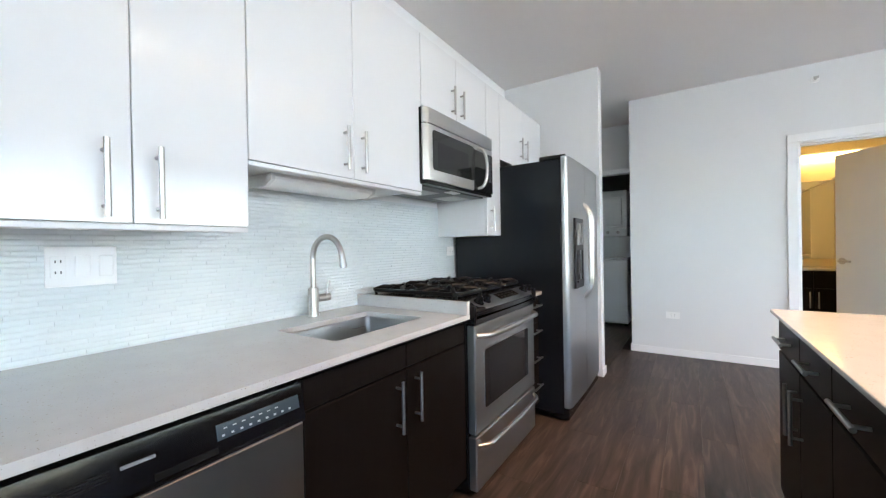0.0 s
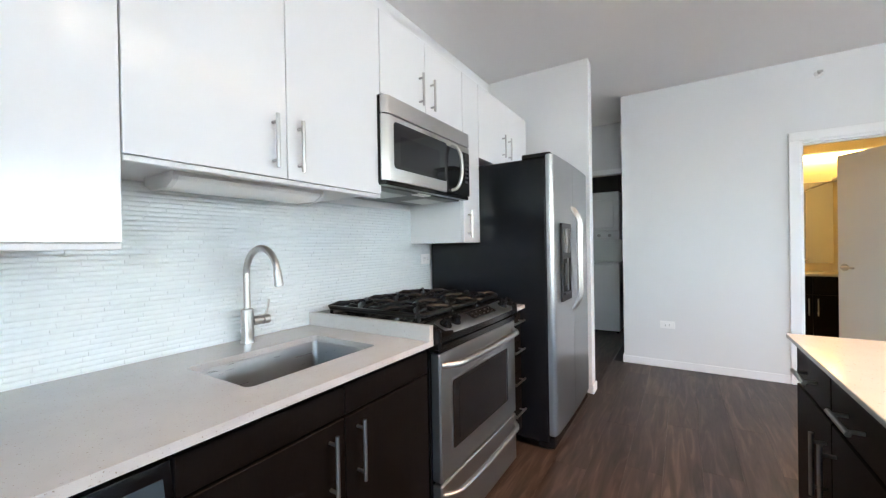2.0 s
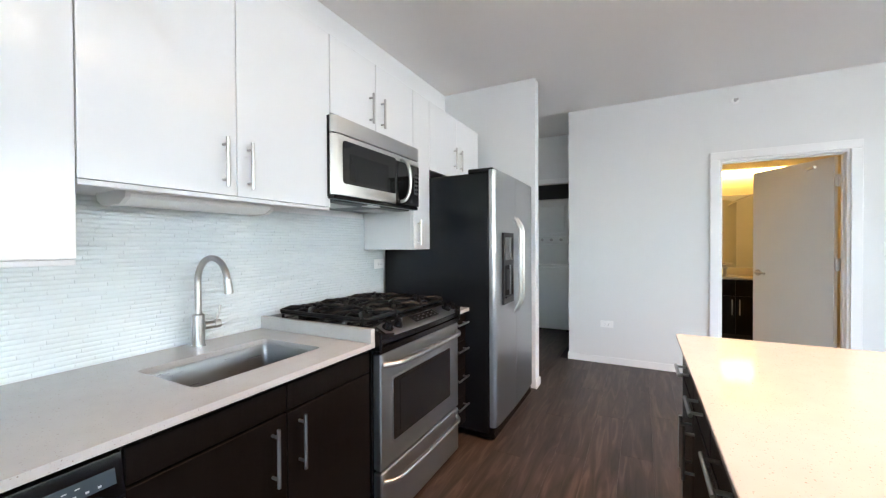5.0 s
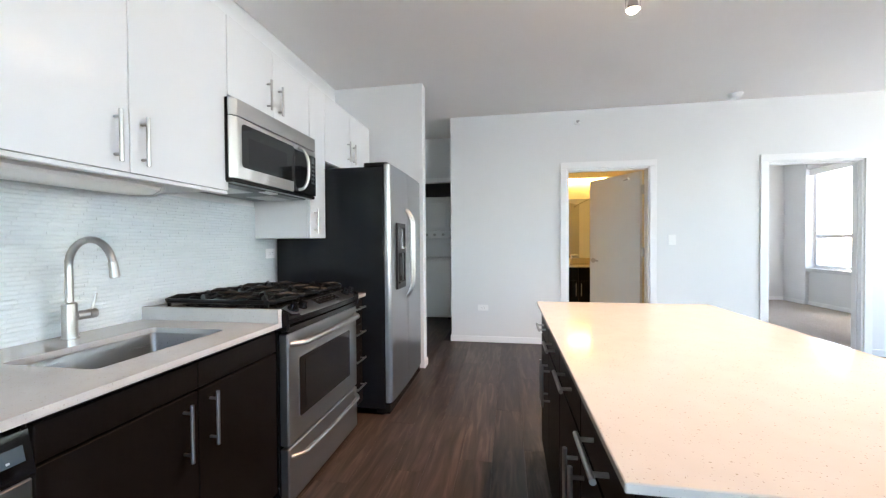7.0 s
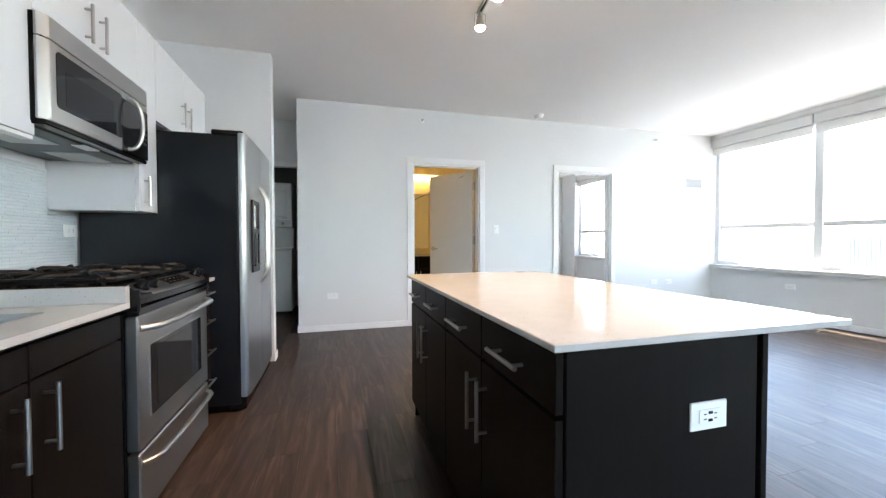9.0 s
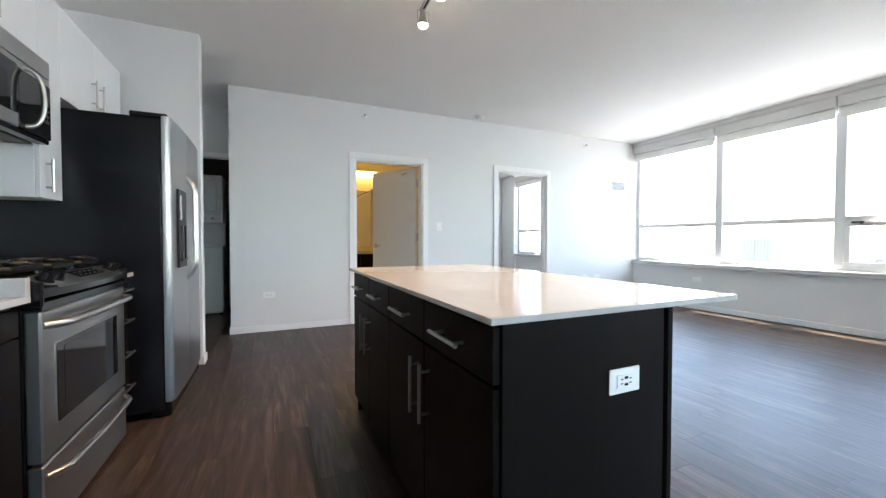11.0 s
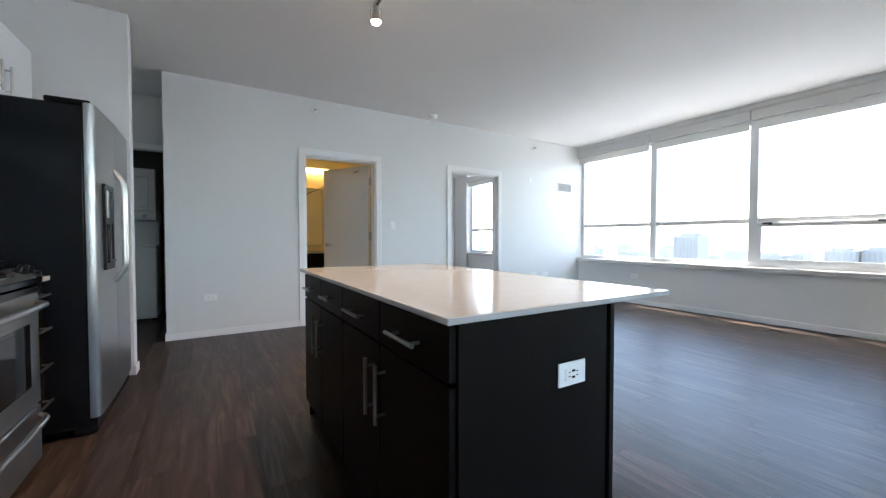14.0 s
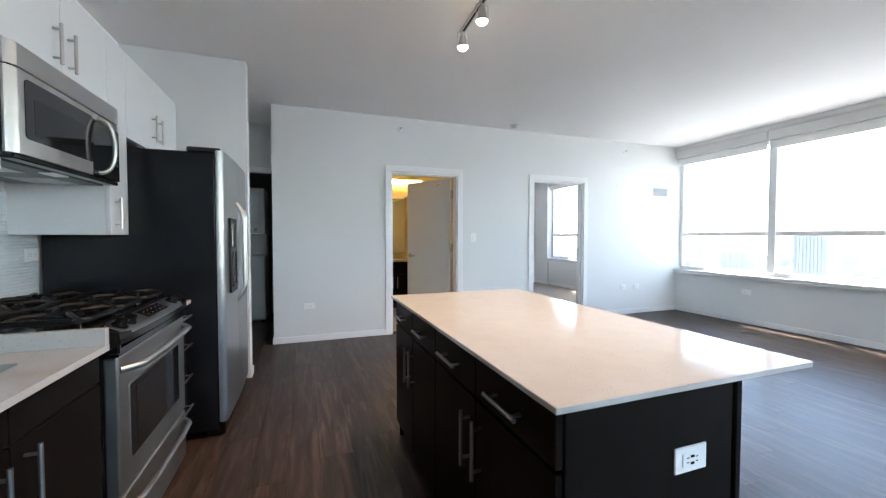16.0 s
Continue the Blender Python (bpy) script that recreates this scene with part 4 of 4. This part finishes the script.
wall_plate("switch_plate", (WX + 0.009, 0.465, 1.15), "x", 0.166, 0.121, "combo", "wide white plate with outlet and two rocker switches", "outlet")
wall_plate("outlet", (WX + 0.009, 2.60, 1.157), "x", 0.115, 0.07, "outlet", "white outlet on the glass tile backsplash", "outlet")
wall_plate("outlet", (-0.306, FY, 0.425), "y", 0.128, 0.072, "outlet", "white horizontal outlet on the pale wall", "outlet", -1)
wall_plate("light_switch", (1.837, FY, 1.243), "y", 0.078, 0.115, "switch", "white rocker light switch between the doorways", "switch", -1)
wall_plate("outlet", (4.50, FY, 0.44), "y", 0.12, 0.072, "outlet", "white outlet low on the pale wall", "outlet", -1)
wall_plate("outlet", (4.78, FY, 0.44), "y", 0.12, 0.072, "outlet", "white outlet low on the pale wall", "outlet", -1)
wall_plate("outlet", (EX, 3.657, 0.455), "x", 0.125, 0.072, "outlet", "white outlet under the window sill", "outlet", -1)
wall_plate("outlet", (EX, 0.692, 0.452), "x", 0.125, 0.072, "outlet", "white outlet beside the column under the sill", "outlet", -1)
wall_plate("island_outlet", (0.598, 0.681, 0.677), "y", 0.112, 0.068, "usb", "white outlet on the dark island end panel", "outlet", -1)
wall_plate("thermostat", (4.40, FY, 2.07), "y", 0.05, 0.10, "none", "small white wall sensor plate", "sensor", -1)

# ---- wall and ceiling fixtures ----
vent = thing("air_vent", (5.263, FY, 2.003), "white louvred supply air grille near the windows", "vent")
part("frame", boxes(((5.083, FY - 0.012, 1.918), (5.443, FY, 1.936)), ((5.083, FY - 0.012, 2.070), (5.443, FY, 2.088)), ((5.083, FY - 0.012, 1.936), (5.103, FY, 2.070)), ((5.423, FY - 0.012, 1.936), (5.443, FY, 2.070)), bevel=0.002), TRIM, vent)
# dark sheet stands for the shade between the slats
part("backing", boxes(((5.103, FY - 0.002, 1.936), (5.423, FY, 2.070))), RECESS_SHADE, vent)
for k in range(9):
    z = 1.943 + 0.0145 * k
    part("slat", prism(bmesh.new(), [(FY - 0.011, z), (FY - 0.009, z), (FY - 0.003, z + 0.008), (FY - 0.005, z + 0.008)], "x", 5.104, 5.422), TRIM, vent)


def sprinkler(x, z):
    t = thing("sprinkler", (x, FY, z), "small white sidewall fire sprinkler", "sprinkler", "sidewall sprinklers")
    part("escutcheon", rod(bmesh.new(), (x, FY, z), (x, FY - 0.012, z), 0.032, 20, 0.026), PLASTIC, t)
    part("nozzle", rod(bmesh.new(), (x, FY - 0.012, z), (x, FY - 0.04, z), 0.01, 12), CHROME, t)
    part("deflector", boxes(((x - 0.018, FY - 0.044, z - 0.004), (x + 0.018, FY - 0.04, z + 0.016)), bevel=0.001), CHROME, t)


sprinkler(0.809, 2.63)
sprinkler(4.489, 2.625)
sd = thing("smoke_detector", (2.365, 4.58, CEIL), "round white ceiling smoke detector", "smoke detector")
part("base", rod(bmesh.new(), (2.365, 4.58, CEIL), (2.365, 4.58, CEIL - 0.018), 0.07, 28), PLASTIC, sd)
part("cover", rod(bmesh.new(), (2.365, 4.58, CEIL - 0.018), (2.365, 4.58, CEIL - 0.048), 0.062, 28, 0.045), PLASTIC, sd)

tl = thing("track_light", (0.73, 1.9, CEIL), "ceiling track light with lit satin nickel spot heads", "track light")
ends = [(HEADS[0][0] + 0.0033, HEADS[0][1] + 0.035), (HEADS[-1][0] - 0.011, HEADS[-1][1] - 0.12)]


def strip(bm, half, z0, z1, trim):
    """A straight bar along the track."""
    (xa, ya), (xb, yb) = ends
    d = Vector((xb - xa, yb - ya, 0)).normalized()
    n = Vector((-d.y, d.x, 0)) * half
    p, q = Vector((xa, ya, 0)) + d * trim, Vector((xb, yb, 0)) - d * trim
    return prism(bm, [(v.x, v.y) for v in (p + n, p - n, q - n, q + n)], "z", z0, z1)


part("track", strip(bmesh.new(), 0.017, CEIL - 0.018, CEIL, 0.0), CHROME, tl)
part("track_slot", strip(bmesh.new(), 0.006, CEIL - 0.0195, CEIL - 0.017, 0.02), SLOT, tl)
for tx, ty in HEADS:
    bm = rod(bmesh.new(), (tx, ty, 2.70), (tx, ty, 2.645), 0.026, 20, 0.036)
    rod(bm, (tx, ty, 2.725), (tx, ty, 2.70), 0.022, 20)
    hd = part("spot_head", bm, CHROME, tl, "satin nickel lamp holder")
    bm = bmesh.new()
    for s in (-1, 1):
        rod(bm, (tx + 0.042 * s, ty, 2.64), (tx + 0.042 * s, ty, 2.745), 0.0025, 8)
    rod(bm, (tx - 0.043, ty, 2.745), (tx + 0.043, ty, 2.745), 0.0025, 8)
    rod(bm, (tx, ty, 2.757), (tx, ty, 2.72), 0.008, 10)
    part("yoke", bm, CHROME, hd)
    bm = tube(bmesh.new(), [(tx + 0.043 * math.cos(radians(a)), ty + 0.043 * math.sin(radians(a)), 2.64) for a in range(0, 361, 15)], 0.003, 6)
    part("ring", bm, CHROME, hd)
    part("bulb", rod(bmesh.new(), (tx, ty, 2.645), (tx, ty, 2.628), 0.036, 24, 0.026), BULB, hd, "glowing frosted reflector bulb")

# ---- bathroom seen through its doorway ----
HX, HY = 1.579, 4.91
dv = Vector((-0.44, 0.70, 0)).normalized()
slab = thing("bathroom_door", (HX, HY, 0), "open flat pale grey bathroom door", "door")
bm = boxes(((0.035, -0.02, 0.012), (0.84, 0.02, 2.06)), bevel=0.002)
turn = Matrix.Translation((HX, HY, 0)) @ Matrix.Rotation(math.atan2(dv.y, dv.x), 4, "Z")
bmesh.ops.transform(bm, matrix=turn, verts=bm.verts)
leaf = part("slab", bm, DOORPAINT, slab)
for s in (-1, 1):
    bm = rod(bmesh.new(), (0.775, 0.02 * s, 0.975), (0.775, 0.028 * s, 0.975), 0.034, 20)
    rod(bm, (0.775, 0.028 * s, 0.975), (0.775, 0.06 * s, 0.975), 0.009, 12)
    tube(bm, [(0.775, 0.06 * s, 0.975), (0.72, 0.062 * s, 0.977), (0.665, 0.058 * s, 0.972)], 0.011, 10)
    bmesh.ops.transform(bm, matrix=turn, verts=bm.verts)
    part("lever_handle", bm, CHROME, leaf, "satin nickel lever")
for z in (0.25, 1.10, 1.84):
    bm = boxes(((HX - 0.035, HY - 0.012, z - 0.055), (HX - 0.004, HY - 0.004, z + 0.055)), bevel=0.002)
    rod(bm, (HX - 0.004, HY - 0.012, z - 0.055), (HX - 0.004, HY - 0.012, z + 0.055), 0.008, 10)
    part("hinge", bm, CHROME, slab)

van = thing("bathroom_vanity", (0.45, 6.48, 0), "dark vanity cabinet with bar handles in the bathroom", "vanity")
part("carcass", boxes(((0.45, 6.50, 0.1), (1.75, 6.999, 0.82))), ESPRESSO, van)
part("toe_kick", boxes(((0.45, 6.57, 0), (1.75, 6.999, 0.1))), TOE, van)
for a, b, y in ((0.45, 0.78, 0.74), (0.78, 1.115, 1.075), (1.115, 1.45, 1.155), (1.45, 1.75, 1.49)):
    d = part("door", boxes(((a + 0.002, 6.48, 0.105), (b - 0.002, 6.50, 0.60)), bevel=0.002), ESPRESSO, van)
    bar_pull(d, (y, 6.48, 0.36), (y, 6.48, 0.56), (0, -0.03, 0))
    part("drawer_front", boxes(((a + 0.002, 6.48, 0.607), (b - 0.002, 6.50, 0.812)), bevel=0.002), ESPRESSO, van)
part("top", boxes(((0.43, 6.46, 0.8202), (1.77, 6.999, 0.85)), bevel=0.003), QUARTZ, van, "pale quartz top")
bf = thing("bathroom_faucet", (1.06, 6.85, 0.85), "chrome bathroom faucet on the vanity", "faucet")
part("body", rod(bmesh.new(), (1.06, 6.85, 0.85), (1.06, 6.85, 0.99), 0.02, 16), CHROME, bf)
part("spout", tube(bmesh.new(), [(1.06, 6.85, 0.95), (1.06, 6.78, 0.97), (1.06, 6.72, 0.955)], 0.013, 12), CHROME, bf)
part("lever", tube(bmesh.new(), [(1.06, 6.85, 0.99), (1.1, 6.85, 1.0), (1.16, 6.85, 1.005)], 0.007, 8), CHROME, bf)
mir = thing("mirror", (1.1, 6.999, 1.5), "large frameless mirror above the vanity", "mirror")
part("silvering", boxes(((0.45, 6.985, 0.95), (1.415, 6.998, 1.97))), MIRROR, mir)
bl = thing("vanity_light", (1.1, 6.99, 2.27), "long glowing light bar over the mirror", "light")
part("housing", boxes(((0.5, 6.93, 2.31), (1.75, 6.998, 2.335)), bevel=0.003), TRIM, bl)
part("tube", rod(bmesh.new(), (0.52, 6.95, 2.272), (1.73, 6.95, 2.272), 0.036, 16), BATHGLOW, bl, "glowing warm tube")
srod = thing("shower_rod", (1.43, 6.98, 1.985), "curved chrome shower curtain rod", "rod")
part("flange", rod(bmesh.new(), (1.43, 6.999, 1.985), (1.43, 6.97, 1.985), 0.03, 16), CHROME, srod)
part("rod", tube(bmesh.new(), [(1.43 - 0.03 * math.sin(math.pi * k / 16), 6.98 - 2.0 * k / 16, 1.985) for k in range(17)], 0.0125, 10), CHROME, srod)

# ---- laundry closet ----
wd = thing("stacked_laundry_unit", (-1.2, 6.1, 0), "white stacked washer and dryer in a dark closet", "washer dryer")
part("washer_body", boxes(((-1.53, 6.10, 0.03), (-0.905, 6.75, 0.955)), bevel=0.012), ENAMEL, wd)
part("washer_lid", boxes(((-1.535, 6.085, 0.956), (-0.90, 6.5, 0.985)), bevel=0.008), ENAMEL, wd)
part("back_panel", boxes(((-1.53, 6.45, 0.956), (-0.905, 6.75, 1.30)), bevel=0.004), ENAMEL, wd)
dc = part("control_panel", boxes(((-1.53, 6.14, 1.30), (-0.905, 6.75, 1.42)), bevel=0.008), ENAMEL, wd)
for x in (-1.44, -1.30, -1.17, -1.03):
    part("dial", rod(bmesh.new(), (x, 6.14, 1.36), (x, 6.11, 1.36), 0.024, 18, 0.02), CHROME, dc)
part("dryer_body", boxes(((-1.53, 6.14, 1.421), (-0.905, 6.75, 1.97)), bevel=0.012), ENAMEL, wd)
part("dryer_door", boxes(((-1.46, 6.12, 1.46), (-0.975, 6.14, 1.86)), bevel=0.012), ENAMEL, wd)
for x in (-1.5, -0.94):
    part("foot", rod(bmesh.new(), (x, 6.15, 0), (x, 6.15, 0.032), 0.02, 10), BLACK, wd)

# ---- city outside ----
structure("ground", boxes(((40, -3900, -72), (3900, 3900, -70))), HAZEGROUND, "hazy city ground far below")
rng = random.Random(5)


def city_block(x, y, w, d, z1, cols, label):
    t = thing("apartment_tower" if z1 > -10 else "city_building", (x, y, -70), label, "building", "distant city buildings")
    part("wall", boxes(((x - d / 2, y - w / 2, -70), (x + d / 2, y + w / 2, z1))), HAZE, t)
    part("roof", boxes(((x - d * 0.3, y - w * 0.3, z1), (x + d * 0.3, y + w * 0.3, z1 + max(2.0, w * 0.08)))), HAZE, t)
    for k in range(cols):
        c = y - w / 2 + w * (k + 0.5) / cols
        part("window_strip", boxes(((x - d / 2 - 0.3, c - w / cols * 0.3, -68), (x - d / 2 + 0.1, c + w / cols * 0.3, z1 - 1.5))), HAZEDARK, t)


city_block(272, 131, 15, 14, 3.0, 9, "pale hazy apartment tower far across the city")
city_block(420, 92, 17, 18, -8, 5, "pale hazy mid-rise building far off")
city_block(430, 75, 14, 18, -7, 5, "pale hazy mid-rise building far off")
for k in range(150):
    a, r = radians(rng.uniform(-25, 75)), rng.uniform(350, 1500)
    w = rng.uniform(14, 50)
    city_block(r * math.cos(a), r * math.sin(a), w, rng.uniform(14, 40), rng.uniform(-62, -28 + r * 0.012), 4 if r < 800 else 0, "hazy low building in the distant city")

# ---- floor planks ----
fl = tagged(new("floor"), "dark walnut plank floor with satin finish", kind="structure")
ORIGIN[fl] = Vector((0, 0, 0))
PW, PL = 0.18, 1.2
plank_meshes = {}


def plank_mesh(w, le):
    key = (round(w, 3), round(le, 3))
    if key not in plank_meshes:
        plank_meshes[key] = finish("plank", boxes(((-w / 2 + 0.0002, -le / 2 + 0.0002, -0.01), (w / 2 - 0.0002, le / 2 - 0.0002, 0)), bevel=0.0004), WOOD)
    return plank_meshes[key]


rest = bmesh.new()
ix = 0
x = WX
while x < EX - 0.001:
    x1 = min(x + PW, EX)
    y = BACK - ((ix * 0.437) % 1.0) * PL
    ymax = FY if x1 > -0.66 else 6.8
    while y < ymax - 0.001:
        a, b = max(y, BACK), min(y + PL, ymax)
        if b - a > 0.01:
            if a > -1.2 and b > -0.6 and x < 5.2:
                o = new("plank", plank_mesh(x1 - x, b - a))
                o.location = ((x + x1) / 2, (a + b) / 2, 0)
                o.parent = fl
            else:
                box(rest, (x + 0.0006, a + 0.0006, -0.01), (x1 - 0.0006, b - 0.0006, 0))
        y += PL
    x = x1
    ix += 1
tagged(part("planks", rest, WOOD_FAR, fl), kind="stuff")
structure("threshold_strip", boxes(((D2[0], FY, -0.01), (D2[1], FY + 0.12, 0.003)), ((D1[0], FY, -0.01), (D1[1], FY + 0.12, 0.003))), TOE, "dark doorway threshold strips")

# ---- backsplash of glass strips ----
bs = tagged(new("backsplash"), "pale aqua glass strip mosaic backsplash", kind="structure")
ORIGIN[bs] = Vector((0, 0, 0))
part("grout", boxes(((WX + 0.0005, -0.79, CT), (WX + 0.0068, 2.655, 1.478))), GROUT, bs)
TH, TL_ = 0.0162, 0.105
tile_meshes = {}


def pillow(bm, x, y0, y1, z):
    """One glass strip with a softly rounded face."""
    h = TH / 2 - 0.0007
    return prism(bm, [(x, z - h), (x + 0.003, z - h), (x + 0.0045, z - h * 0.72), (x + 0.0051, z - h * 0.25), (x + 0.0051, z + h * 0.25), (x + 0.0045, z + h * 0.72), (x + 0.003, z + h), (x, z + h)], "y", y0, y1)


def tile_mesh(le):
    key = round(le, 3)
    if key not in tile_meshes:
        tile_meshes[key] = finish("tile", pillow(bmesh.new(), 0, -le / 2 + 0.0008, le / 2 - 0.0008, 0), TILE)
    return tile_meshes[key]


far_tiles = bmesh.new()
made = 0
trng = random.Random(9)
row = 0
z = CT + TH / 2 + 0.002
while z < 1.468:
    y = -0.79 + ((row * 0.39 + 0.13 * (row % 3)) % 1.0) * TL_ - TL_
    while y < 2.655:
        a, b = max(y, -0.79), min(y + TL_, 2.655)
        hidden = (z > 1.255 and (b < 0.765 or a > 2.437)) or (RY0 < a and b < RY1 and z < 0.9)
        if b - a > 0.02 and not hidden:
            if 0.0 < a < 1.35 and z < 1.27 and made < 300:
                o = new("tile", tile_mesh(b - a))
                o.location = (WX + 0.004, (a + b) / 2, z)
                o.rotation_euler = (0, radians(trng.gauss(0, 0.3)), radians(trng.gauss(0, 0.1)))
                o.parent = bs
                made += 1
            else:
                pillow(far_tiles, WX + 0.004, a + 0.0008, b - 0.0008, z)
        y += TL_
    z += TH
    row += 1
tagged(part("tiles", far_tiles, TILE_FAR, bs), kind="stuff")
